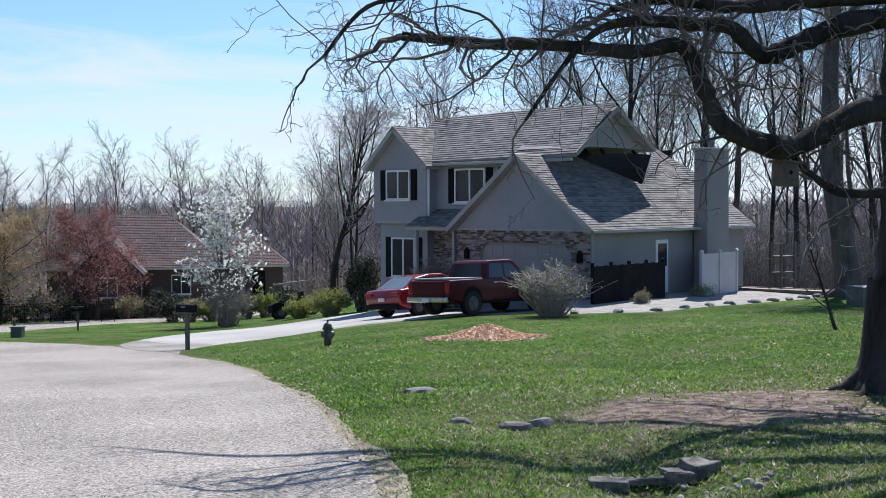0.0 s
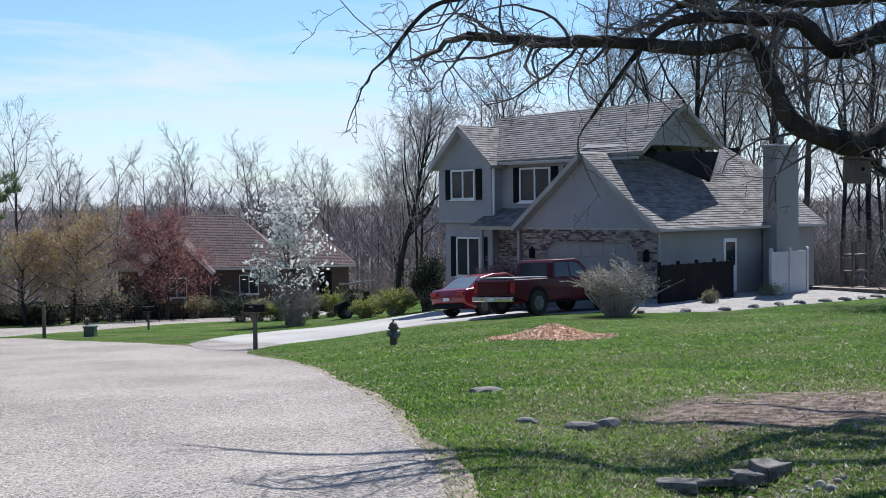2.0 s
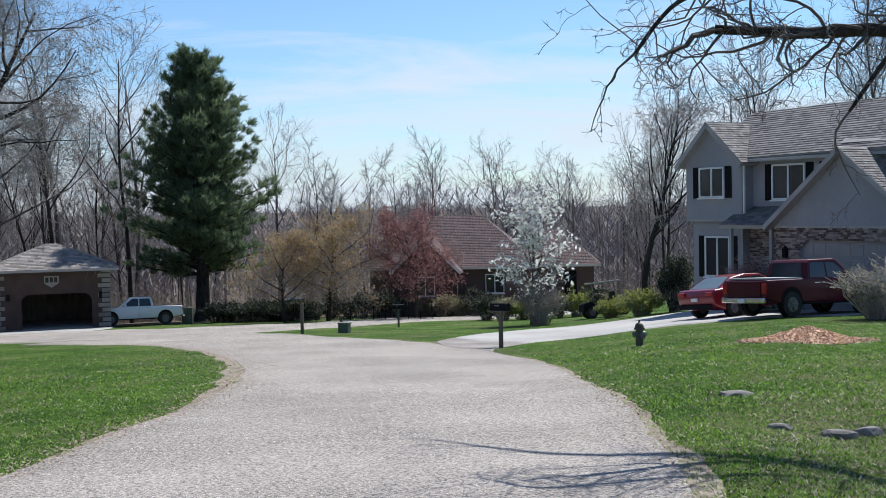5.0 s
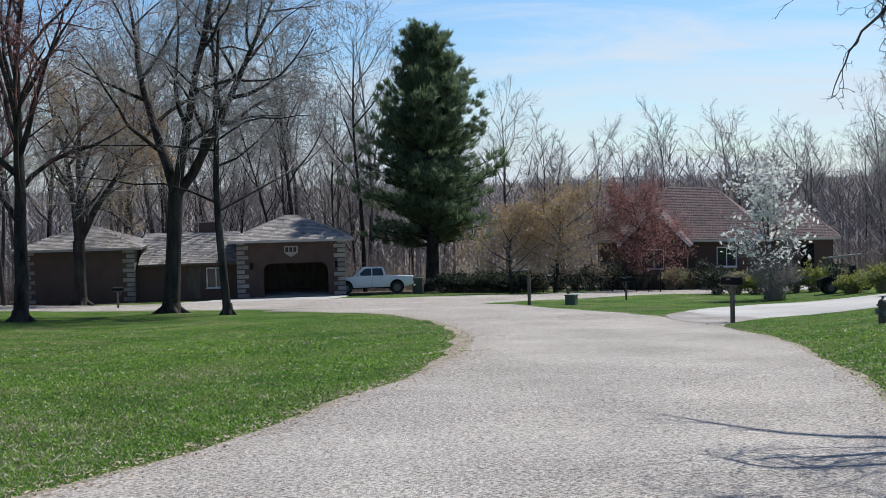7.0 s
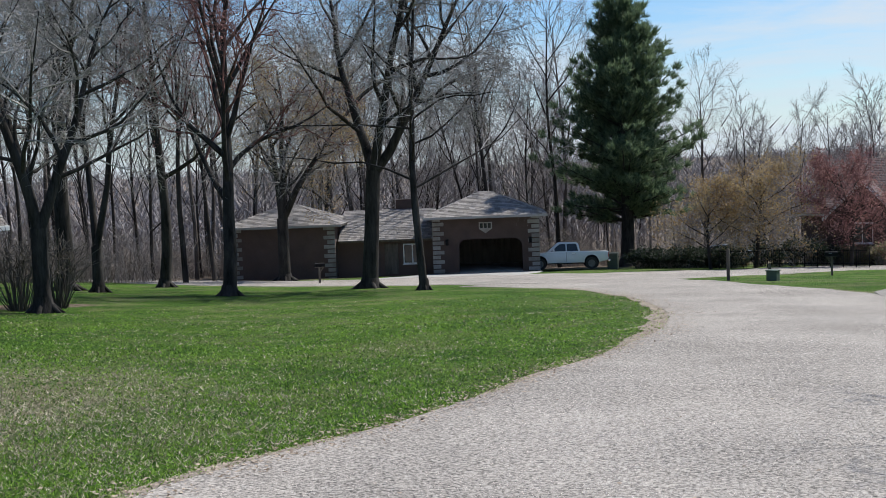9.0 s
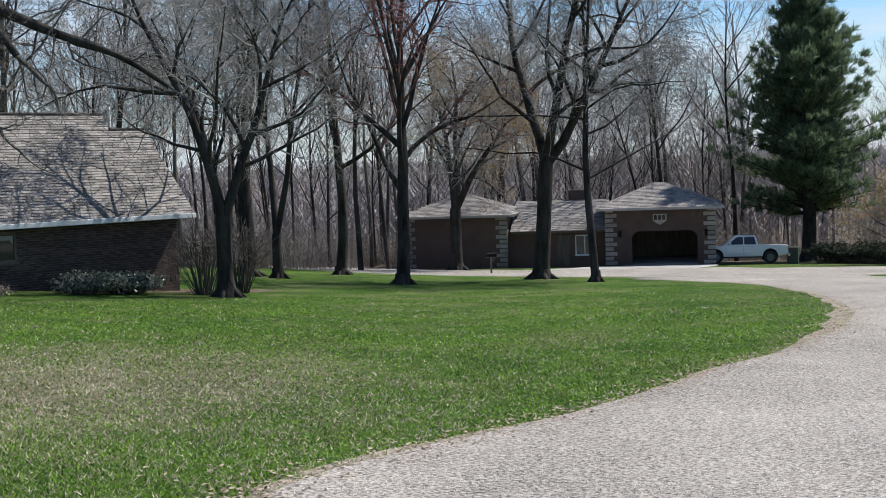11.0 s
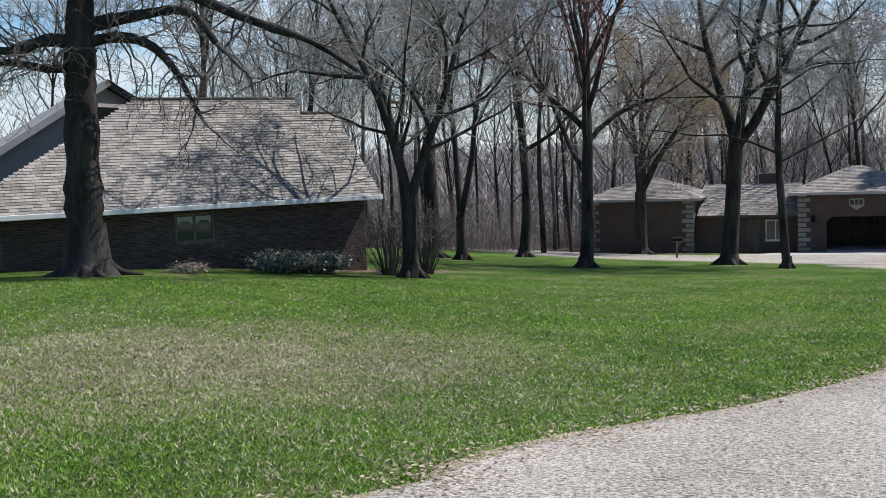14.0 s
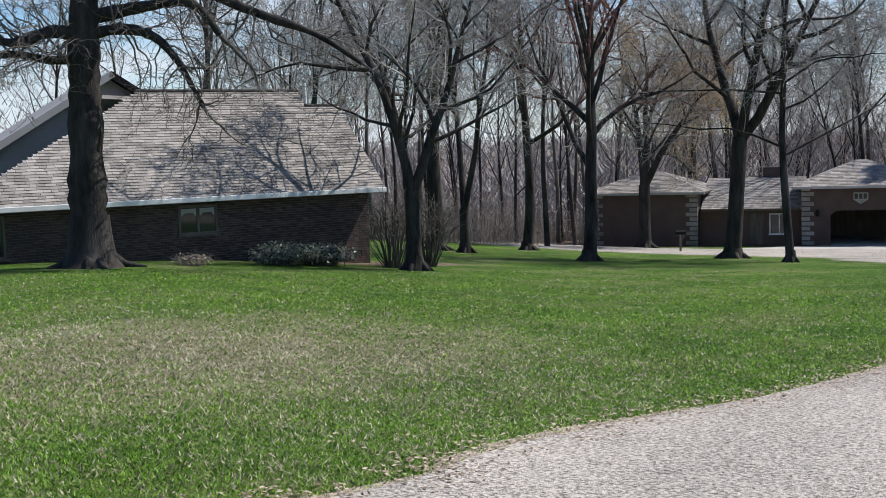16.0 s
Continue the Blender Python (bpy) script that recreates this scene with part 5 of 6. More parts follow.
oak(pose(5.8, 14.2, -0.62), "old dark-barked oak with long low bare limbs", limb([(-0.14, 0.05, 0), (-0.12, 0.0, 0.9), (-0.06, 0.0, 2.2), (-0.04, 0.05, 3.6), (-0.03, 0.1, 5.2), (0.2, 0.3, 7.5)], 0.45, 0.3), [
    limb([(0.0, 0.0, 3.5), (-0.64, -0.12, 3.46), (-1.06, -0.18, 3.3), (-1.67, -0.4, 3.0), (-2.19, -0.57, 3.08), (-2.58, -0.68, 3.27), (-2.79, -0.73, 3.69), (-3.06, -0.78, 4.14), (-3.61, -0.78, 4.08), (-4.65, -0.75, 4.18), (-5.29, -0.71, 4.19), (-6.26, -0.81, 4.27)], 0.165, 0.05),
    limb([(0.0, 0.0, 4.63), (-0.95, -0.22, 4.47), (-1.56, -0.44, 4.24), (-2.04, -0.51, 4.07), (-2.46, -0.6, 4.39), (-2.94, -0.7, 4.41), (-3.55, -0.79, 4.43), (-4.0, -0.82, 4.33), (-4.4, -0.87, 3.94), (-4.85, -0.83, 3.3)], 0.15, 0.018),
    limb([(0.0, -0.1, 2.5), (-0.94, -0.22, 2.45), (-1.37, -0.29, 2.65), (-1.68, -0.3, 2.95)], 0.07, 0.03),
    limb([(0.0, 0.0, 4.9), (-1.32, -0.3, 4.76), (-2.36, -0.42, 4.65), (-3.16, -0.45, 4.74), (-3.84, -0.54, 4.6)], 0.13, 0.04),
    limb([(-3.0, -0.6, 4.72), (-4.0, -0.82, 4.75), (-5.04, -0.92, 4.77), (-5.94, -1.0, 4.69), (-6.63, -1.13, 4.55), (-7.1, -1.25, 4.0)], 0.06, 0.02),
    limb([(0.1, 0.1, 5.0), (-0.4, 1.6, 5.3), (-1.2, 3.0, 5.6), (-2.2, 4.2, 6.0)], 0.12, 0.03),
    limb([(0.1, 0.1, 4.4), (1.2, -0.8, 5.0), (2.6, -1.8, 5.2), (3.8, -2.4, 5.6)], 0.18, 0.05),
    limb([(0.15, 0.2, 6.2), (-0.8, -0.6, 7.4), (-2.2, -1.6, 8.2), (-3.8, -2.2, 8.6)], 0.17, 0.04),
    limb([(0.2, 0.3, 7.3), (0.6, 1.6, 9.0), (0.2, 2.8, 10.6)], 0.2, 0.05),
    # three unseen limbs above the view, added to cast twig shadows on the road
    limb([(0.1, 0.2, 6.6), (-1.4, 1.2, 8.0), (-3.2, 2.6, 8.7), (-5.2, 3.9, 9.0), (-7.0, 5.0, 8.8)], 0.16, 0.03),
    limb([(0.1, 0.2, 7.2), (-1.6, 0.4, 8.9), (-3.6, 1.0, 9.6), (-5.6, 1.4, 9.8)], 0.14, 0.03),
    limb([(0.1, 0.2, 6.0), (-0.6, 2.2, 7.4), (-1.6, 4.2, 8.3), (-2.8, 6.0, 8.6)], 0.15, 0.03),
], dict(OAK, kids=(3, 3, 3, 3)), 5, 4, 1.15)
oak(pose(-31.15, 10.9, -1.25), "big oak with a broad dark trunk before the brick house", limb([(0.02, 0.05, 0), (0.01, 0.03, 1.08), (0.02, 0.07, 2.61), (0.04, 0.11, 4.13), (0.06, 0.16, 5.64), (0.09, 0.24, 7.14), (0.15, 0.41, 8.93), (0.3, 0.4, 12)], 0.56, 0.3), [
    limb([(0.12, 0.33, 6.24), (0.78, 0.95, 6.35), (1.45, 1.54, 6.12), (1.85, 1.97, 5.53), (2.2, 2.25, 4.77), (2.5, 2.43, 4.16)], 0.17, 0.05),
    limb([(0.13, 0.36, 6.69), (1.13, 1.55, 6.93), (2.06, 2.43, 6.94), (2.72, 2.89, 6.07)], 0.2, 0.09),
    limb([(0.07, 0.2, 6.24), (-0.02, -0.68, 6.3), (-0.09, -1.56, 5.99), (-0.15, -2.52, 6.18)], 0.2, 0.11),
    limb([(0.06, 0.16, 5.57), (-0.03, -0.72, 5.56), (-0.13, -1.71, 5.7), (-0.16, -2.57, 5.47)], 0.14, 0.07),
    limb([(0.13, 0.36, 8.04), (1.38, 2.13, 7.68), (2.77, 3.89, 6.7), (3.91, 5.11, 6.03), (4.69, 6.01, 5.23)], 0.2, 0.05),
    limb([(0.1, 0.3, 7.3), (0.6, -1.4, 8.2), (1.0, -3.0, 8.0), (1.6, -4.4, 8.2)], 0.17, 0.05),
    limb([(0.2, 0.4, 9), (-0.8, 1.6, 10.5), (-1.4, 3.4, 11)], 0.17, 0.05),
], dict(OAK, thin=0.006, kids=(4, 4, 3, 4)), 6, 5, 2.0)


# ---- woods: a few kinds of bare tree, each placed many times ----
def wood_models():
    models = []
    for i, (h, r, spec, bark, twig, leaf, lm) in enumerate((
            (19, 0.19, WOODS, BARK, TWIG, None, None), (17, 0.15, WOODS, BARK, TWIG, (3, 1, 0.05), BUD_TAN),
            (21, 0.22, dict(WOODS, first=(0.45, 0.2, 0.2)), BARK_GREY, TWIG, None, None), (15, 0.13, dict(WOODS, kids=(14, 8, 8), first=(0.2, 0.2, 0.2)), BARK, TWIG, (3, 1, 0.05), BUD_TAN),
            (16, 0.14, dict(WOODS, angle=(30, 34, 42), kids=(15, 8, 9), first=(0.2, 0.2, 0.2)), BARK, TWIG, None, None))):
        t = tree(0, 300 + 30 * i, h, r, spec, "bare woodland tree with a dark slender trunk", 70 + i, bark, twig, leaf, lm, name="woodland_tree", group="bare trees of the woods", flare=False, sink=0.3)
        models.append(t)
    return models


def woods():
    rnd = random.Random(9)
    models = wood_models()
    spots = []

    def stand(count, az0, az1, r0, r1, gap):
        tries = 0
        done = 0
        while done < count and tries < 4000:
            tries += 1
            a, r = radians(az0 + (az1 - az0) * rnd.random()), math.sqrt(r0 * r0 + (r1 * r1 - r0 * r0) * rnd.random())
            x, y = -r * math.sin(a), r * math.cos(a)
            if any((x - p) ** 2 + (y - q) ** 2 < gap * gap for p, q, _ in spots):
                continue
            if -22 < x + 34 < 2 and 5 < y < 25:
                continue
            spots.append((x, y, 1.0))
            done += 1
    stand(40, 30, 47, 88, 125, 3.4)      # behind the brick ranch
    stand(24, 47, 63, 72, 105, 3.2)      # beyond the lawn trees
    stand(10, 60, 80, 52, 80, 3.2)       # behind the long-roofed house
    stand(30, -24, -8, 64, 100, 3.2)     # right-hand woods
    stand(12, -8, 5, 76, 110, 4)         # behind the grey house
    stand(38, 5, 29, 96, 138, 4.0)        # beyond the valley house
    for i, (x, y, k) in enumerate(spots):
        a = math.degrees(math.atan2(-x, y))
        s = 0.8 + 0.35 * rnd.random()
        if 5 < a < 29.5:
            s *= 0.72
        src = models[4] if (5 < a < 29.5 and rnd.random() < 0.5) else models[rnd.randrange(5)]
        src.scale = (s, s, s)
        m = pose(x, y, gz(x, y) - 0.2, rnd.gauss(0, 2), rnd.gauss(0, 2), rnd.random() * 360)
        copy_thing(src, m)
    for k, t in enumerate(models):
        a, r = radians((56, 40, -14, 12, 16)[k]), (84, 96, 70, 108, 104)[k]
        t.scale = (0.85, 0.85, 0.85)
        t.location = (-r * math.sin(a), r * math.cos(a), gz(-r * math.sin(a), r * math.cos(a)) - 0.2)


woods()


def far_woods():
    """The wooded valley side and the far ridge: countless bare trees, too small to tell apart."""
    rnd = random.Random(31)
    v, f = [], []
    def bush(x, y, z, h, w, n):
        for _ in range(n):
            a = rnd.random() * 6.283
            q = Vector((x + rnd.gauss(0, w * 0.24), y + rnd.gauss(0, w * 0.24), z + h * (0.15 + 0.8 * rnd.random() ** 1.2)))
            d = Vector((math.cos(a) * w * 0.13, math.sin(a) * w * 0.13, h * (0.08 + 0.12 * rnd.random())))
            b = d.cross(Vector((rnd.gauss(0, 1), rnd.gauss(0, 1), rnd.gauss(0, 1)))).normalized() * (0.03 + r / 3600)
            k = len(v)
            v.extend((q - b, q + b, q + d))
            f.append((k, k + 1, k + 2))
        k = len(v)
        c = Vector((x, y, z))
        side = Vector((-y, x, 0)).normalized() * (0.12 + r / 2500)
        v.extend((c - side, c + side, c + side * 0.4 + Vector((0, 0, h * 0.8)), c - side * 0.4 + Vector((0, 0, h * 0.8))))
        f.append((k, k + 1, k + 2, k + 3))
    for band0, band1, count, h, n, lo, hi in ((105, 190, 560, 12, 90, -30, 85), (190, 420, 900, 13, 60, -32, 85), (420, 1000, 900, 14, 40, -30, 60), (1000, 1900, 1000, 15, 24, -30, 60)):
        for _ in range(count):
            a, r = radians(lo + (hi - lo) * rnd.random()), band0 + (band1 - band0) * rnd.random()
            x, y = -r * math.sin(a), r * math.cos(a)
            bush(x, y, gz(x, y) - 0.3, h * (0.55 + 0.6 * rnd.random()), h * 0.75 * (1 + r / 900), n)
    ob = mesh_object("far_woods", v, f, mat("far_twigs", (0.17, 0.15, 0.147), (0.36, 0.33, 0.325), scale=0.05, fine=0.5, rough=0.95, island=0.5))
    tagged(ob, "bare grey-brown woods across the valley and far ridge", "woods", kind="stuff")

    # undergrowth of thin brush and fallen stems under the near woods
    v, f = [], []
    for lo, hi, r0, r1, n in ((28, 49, 90, 112, 1100), (49, 64, 74, 100, 900), (62, 82, 52, 74, 450), (-26, -10, 58, 90, 1000), (-10, 28, 92, 115, 1000)):
        for _ in range(n):
            a, r = radians(lo + (hi - lo) * rnd.random()), r0 + (r1 - r0) * rnd.random()
            x, y = -r * math.sin(a), r * math.cos(a)
            p = Vector((x, y, gz(x, y) - 0.05))
            tall = 0.8 + 4.2 * rnd.random() ** 2.2
            for _ in range(7):
                d = Vector((rnd.gauss(0, 0.28), rnd.gauss(0, 0.28), 0.5 + 0.6 * rnd.random())) * tall
                q = p + Vector((rnd.gauss(0, 0.5), rnd.gauss(0, 0.5), 0))
                spike(v, f, q, q + d, 0.016)
                for _ in range(3):
                    b = q + d * (0.25 + 0.65 * rnd.random())
                    spike(v, f, b, b + Vector((rnd.gauss(0, 0.24), rnd.gauss(0, 0.24), 0.05 + 0.3 * rnd.random())) * tall * 0.8, 0.011)
    ob = mesh_object("undergrowth", v, f, mat("dry_brush", (0.12, 0.10, 0.085), (0.34, 0.29, 0.25), scale=0.4, fine=4, rough=0.9, island=0.6))
    tagged(ob, "tangled bare brush under the woods", "undergrowth", kind="stuff")


far_woods()


# ---- shrubs, beds and small things ----
def shrub(x, y, w, h, label, seed, stem=None, leaf_mat=None, count=60, leaves=10, size=0.04, spread=0.06, name="shrub", thin=0.006, category="shrub", up=0.0):
    """A bush of many stems from one root, with small leaves or bare."""
    rnd = random.Random(seed)
    t = thing(name, pose(x, y, gz(x, y) - 0.03 + up), label, category)
    out = []
    for i in range(count):
        a, k = rnd.random() * 6.283, math.sqrt(rnd.random())
        p = Vector((math.cos(a) * k * w * 0.16, math.sin(a) * k * w * 0.16, 0))
        q = Vector((math.cos(a) * k * w * 0.5, math.sin(a) * k * w * 0.5, h * (0.55 + 0.5 * rnd.random()) * (1 - 0.35 * k * k)))
        mid = p.lerp(q, 0.5) + Vector((rnd.gauss(0, 0.08 * w), rnd.gauss(0, 0.08 * w), 0.1 * h))
        out.append(([p, mid, q], [thin * 2.2, thin * 1.5, thin], 1))
        for _ in range(3):
            f = 0.35 + 0.6 * rnd.random()
            b = mid.lerp(q, f)
            d = Vector((rnd.gauss(0, 0.16 * w), rnd.gauss(0, 0.16 * w), abs(rnd.gauss(0.12, 0.1)) * h))
            out.append(([b, b + d * 0.5 + Vector((0, 0, 0.02)), b + d], [thin * 1.2, thin, thin * 0.8], 2))
    v, f = [], []
    for pts, radii, lv in out:
        tube(v, f, pts, radii, 3)
    mesh_object("branchwork", v, f, stem or TWIG, t)
    if leaf_mat:
        v, f = [], []
        flakes(rnd, out, 1, leaves, size, v, f, spread)
        mesh_object("foliage", v, f, leaf_mat, t)["kind"] = "stuff"
    return t


LOCAL = pose(5.41, 42.66, -2.16, 0, 0, -43.95)


def by_house(u, v):
    p = LOCAL @ Vector((u, v, 0))
    return p.x, p.y


shrub(3.55, 37.9, 2.5, 1.75, "twiggy tan-green shrub beside the driveway", 1, leaf_mat=LEAF_SHRUB, count=150, leaves=3, size=0.045, spread=0.05, thin=0.009)
shrub(*by_house(-7.3, -0.7), 1.9, 2.0, "dense reddish brown shrub by the porch", 2, leaf_mat=BUD_RED, count=110, leaves=7, size=0.05, thin=0.008)
shrub(-3.75, 54.2, 1.6, 2.5, "dark rounded evergreen shrub by the grey house", 3, leaf_mat=LEAF_DARK, count=110, leaves=14, size=0.06)
shrub(-5.3, 54.0, 1.9, 1.2, "yellow-green shrub in fresh leaf", 4, leaf_mat=LEAF_YELLOW, count=90, leaves=10, size=0.06)
shrub(-7.0, 56.5, 1.6, 0.9, "yellow-green shrub in fresh leaf", 5, leaf_mat=LEAF_YELLOW, count=70, leaves=9, size=0.06)
shrub(7.15, 41.7, 0.6, 0.65, "small grey-green shrub in the gravel bed", 6, leaf_mat=LEAF_SHRUB, count=40, leaves=6, size=0.03)
shrub(10.1, 45.3, 1.0, 0.8, "small leafy shrub in the gravel bed", 7, leaf_mat=LEAF_YELLOW, count=40, leaves=4, size=0.035)
shrub(-10.1, 54.4, 2.4, 1.9, "bare tan twiggy shrub under the blossoming tree", 8, leaf_mat=BUD_TAN, count=120, leaves=3, size=0.04)
shrub(-31.9, 17.3, 1.9, 0.62, "low glossy-leaved shrub against the brick wall", 9, leaf_mat=LEAF_GLOSS, count=90, leaves=9, size=0.06)
shrub(-32.0, 18.7, 1.9, 0.62, "low glossy-leaved shrub against the brick wall", 10, leaf_mat=LEAF_GLOSS, count=90, leaves=9, size=0.06)
shrub(-31.2, 20.9, 2.0, 2.4, "tall bare shrub at the brick house corner", 11, BARK_GREY, count=60, leaf_mat=BUD_TAN, leaves=1, size=0.03, thin=0.009)
shrub(-31.8, 22.6, 2.2, 2.4, "tall bare shrub at the brick house corner", 12, BARK_GREY, count=70, leaf_mat=BUD_TAN, leaves=1, size=0.03, thin=0.009)
shrub(-31.2, 13.9, 1.0, 0.35, "low dry plants at the wall's foot", 13, leaf_mat=LITTER, count=40, leaves=4, size=0.03)
rs = random.Random(40)
for i in range(9):
    x, y = -35.6 + i * 0.62 * 1.35, 72.0 - 0.05 * i
    shrub(x, y, 2.3, 1.25 + 0.25 * rs.random(), "dark clipped hedge shrub under the pine", 50 + i, leaf_mat=LEAF_DARK, count=70, leaves=12, size=0.07)
for i in range(13):
    a = radians(12.2 + i * 0.78)
    r = 79 + 2.0 * rs.random()
    shrub(-r * math.sin(a), r * math.cos(a), 1.9, 1.3 + 0.6 * rs.random(), "dark round garden shrub before the valley house", 70 + i, leaf_mat=LEAF_DARK if rs.random() < 0.75 else LEAF_SHRUB, count=50, leaves=10, size=0.07)
for i in range(8):
    a = radians(6.9 + i * 0.9)
    r = 66 + 2.0 * rs.random()
    shrub(-r * math.sin(a), r * math.cos(a), 1.6, 1.0 + 0.6 * rs.random(), "mixed garden shrub along the valley drive", 90 + i, leaf_mat=(LEAF_SHRUB, LEAF_DARK, LEAF_YELLOW)[i % 3], count=50, leaves=9, size=0.07)


def mailbox(x, y, turn, label, h=1.12):
    t = thing("mailbox", pose(x, y, gz(x, y) - 0.05, 0, 0, turn), label, "mailbox")
    part("post", box(-0.05, 0.05, -0.05, 0.05, 0, h, 0.008), WOOD, t, "weathered wooden post")
    part("brace", rod(bmesh.new(), (0, 0, h - 0.35), (0.24, 0, h), 0.03), WOOD, t)
    part("shelf", box(-0.25, 0.3, -0.11, 0.11, h, h + 0.03), WOOD, t)
    prof = [(-0.1, 0.0)] + [(0.1 * math.cos(a), 0.13 + 0.1 * math.sin(a)) for a in np.linspace(math.pi, 0, 9)] + [(0.1, 0.0)]
    bm = prism([(p, q + h + 0.03) for p, q in prof], 0, -0.27, 0.3)
    b = part("box", bm, BLACK, t, "black metal letter box")
    part("door", box(0.3, 0.315, -0.09, 0.09, h + 0.04, h + 0.22, 0.005), BLACK, b)
    part("flag", box(0.0, 0.14, 0.102, 0.11, h + 0.16, h + 0.2), STEEL, b)
    return t


mailbox(-7.36, 33.3, 160, "black mailbox on a wooden post by the driveway")
mailbox(-17.6, 55.8, 200, "black mailbox on a thin post by the side street", 0.95)
mailbox(-44.9, 49.6, 60, "small mailbox on a post across the street", 1.0)


def hydrant(x, y):
    t = thing("fire_hydrant", pose(x, y, gz(x, y) - 0.03, 0, 0, 35), "dark weathered fire hydrant standing in the lawn", "hydrant")
    dark = mat("hydrant_paint", (0.045, 0.04, 0.03), (0.10, 0.085, 0.055), scale=6, rough=0.6)
    bm = rod(bmesh.new(), (0, 0, 0), (0, 0, 0.5), 0.10, 0.095, 16)
    rod(bm, (0, 0, 0), (0, 0, 0.06), 0.15, 0.15, 16), rod(bm, (0, 0, 0.48), (0, 0, 0.53), 0.14, 0.14, 16)
    part("barrel", bm, dark, t)
    bm = bmesh.new()
    bmesh.ops.create_uvsphere(bm, u_segments=14, v_segments=8, radius=0.115, matrix=Matrix.Translation((0, 0, 0.55)))
    part("bonnet", bm, dark, t)
    part("cap_nut", rod(bmesh.new(), (0, 0, 0.64), (0, 0, 0.73), 0.03, 0.025, 5), dark, t)
    for d in ((0.17, 0, 0.36), (-0.17, 0, 0.36), (0, -0.19, 0.32)):
        part("outlet", rod(bmesh.new(), (0, 0, d[2]), d, 0.065, 0.07, 10), STEEL, t)


hydrant(-3.0, 30.0)


def post(x, y, h, w, label, material):
    t = thing("post", pose(x, y, gz(x, y) - 0.05, 0, 0, 20), label, "post")
    part("shaft", box(-w / 2, w / 2, -w / 2, w / 2, 0, h, 0.01), material, t)
    part("cap", prism([(-w * 0.6, h), (w * 0.6, h), (0, h + w * 0.5)], 1, -w * 0.6, w * 0.6), material, t)


post(-19.3, 47.2, 1.35, 0.14, "weathered wooden post on the verge", WOOD)
post(-18.0, 48.6, 0.75, 0.12, "short wooden post on the verge", WOOD)


def cabinet_box(x, y, w, d, h, label, material, name, turn=0):
    t = thing(name, pose(x, y, gz(x, y) - 0.05, 0, 0, turn), label, "utility box")
    part("body", box(-w / 2, w / 2, -d / 2, d / 2, 0, h, 0.02), material, t)
    part("lid", box(-w / 2 - 0.03, w / 2 + 0.03, -d / 2 - 0.03, d / 2 + 0.03, h, h + 0.06, 0.02), material, t)


cabinet_box(-17.6, 47.9, 0.45, 0.4, 0.45, "low green utility box on the verge", mat("green_box", (0.05, 0.075, 0.055), (0.08, 0.11, 0.085), rough=0.6), "utility_box")
cabinet_box(14.0, 38.0, 1.25, 0.9, 0.62, "grey metal utility box at the lawn's edge", STEEL, "utility_box", 15)
cabinet_box(-37.4, 71.2, 0.7, 0.7, 1.1, "dark green wheeled rubbish bin", mat("bin_green", (0.03, 0.05, 0.04), (0.05, 0.07, 0.055), rough=0.5), "rubbish_bin", 20)


def birdhouse():
    t = thing("birdhouse", pose(4.06, 13.85, 1.92, 0, 4, 25), "small grey wooden birdhouse hanging from the oak limb", "birdhouse")
    part("body", box(-0.12, 0.12, -0.1, 0.1, 0, 0.27, 0.008), WOOD, t)
    part("roof", box(-0.16, 0.16, -0.15, 0.13, 0.27, 0.30, 0.005), WOOD, t)
    part("perch", rod(bmesh.new(), (0, -0.1, 0.08), (0, -0.18, 0.08), 0.008), WOOD, t)
    part("hole", rod(bmesh.new(), (0, -0.095, 0.16), (0, -0.104, 0.16), 0.025, seg=12), BLACK, t)
    part("hanger", rod(bmesh.new(), (0, 0, 0.29), (0, 0, 0.42), 0.006), STEEL, t)


birdhouse()


# fences beside the garage wing
VINYL = mat("white_vinyl", (0.42, 0.41, 0.42), (0.52, 0.51, 0.52), scale=0.8, rough=0.5)


def side_fences():
    t = thing("dark_fence", LOCAL @ pose(0.9, -1.1, 0.1), "black slatted screen fence along the garage wall", "fence")
    for i in range(5):
        part("post", box(-0.05, 0.05, i * 1.12 - 0.05, i * 1.12 + 0.05, -0.6, 1.72, 0.01), BLACK, t)
    for i in range(30):
        part("slat", box(0.05, 0.08, i * 0.151, i * 0.151 + 0.143, -0.45, 1.60 + 0.012 * math.sin(i * 1.9)), BLACK, t)
    t = thing("white_fence", LOCAL @ pose(1.35, 5.43, 0.02), "white vinyl privacy fence with square posts", "fence")
    for y in (0.0, 1.32, 2.64):
        p = part("post", box(-0.065, 0.065, y - 0.065, y + 0.065, -0.6, 2.0, 0.01), VINYL, t)
        part("cap", prism([(-0.08, 2.0), (0.08, 2.0), (0, 2.08)], 1, y - 0.08, y + 0.08), VINYL, p)
    for y0 in (0.065, 1.385):
        part("rail", box(-0.03, 0.03, y0, y0 + 1.19, 0.0, 0.14), VINYL, t)
        part("rail", box(-0.03, 0.03, y0, y0 + 1.19, 1.78, 1.92), VINYL, t)
        for i in range(8):
            part("board", box(-0.018, 0.018, y0 + i * 0.149, y0 + i * 0.149 + 0.144, 0.14, 1.78), VINYL, t)
    # a dark stacked rack beyond the fence
    t = thing("log_rack", LOCAL @ pose(1.2, 11.2, 0), "dark timber rack beyond the white fence", "rack")
    for x in (0, 0.5):
        for y in (0, 1.2):
            part("leg", box(x - 0.05, x + 0.05, y - 0.05, y + 0.05, -0.6, 2.2), WOOD, t)
    for z in (0.2, 0.9, 1.6):
        part("shelf", box(-0.05, 0.55, -0.05, 1.25, z, z + 0.06), WOOD, t)


side_fences()


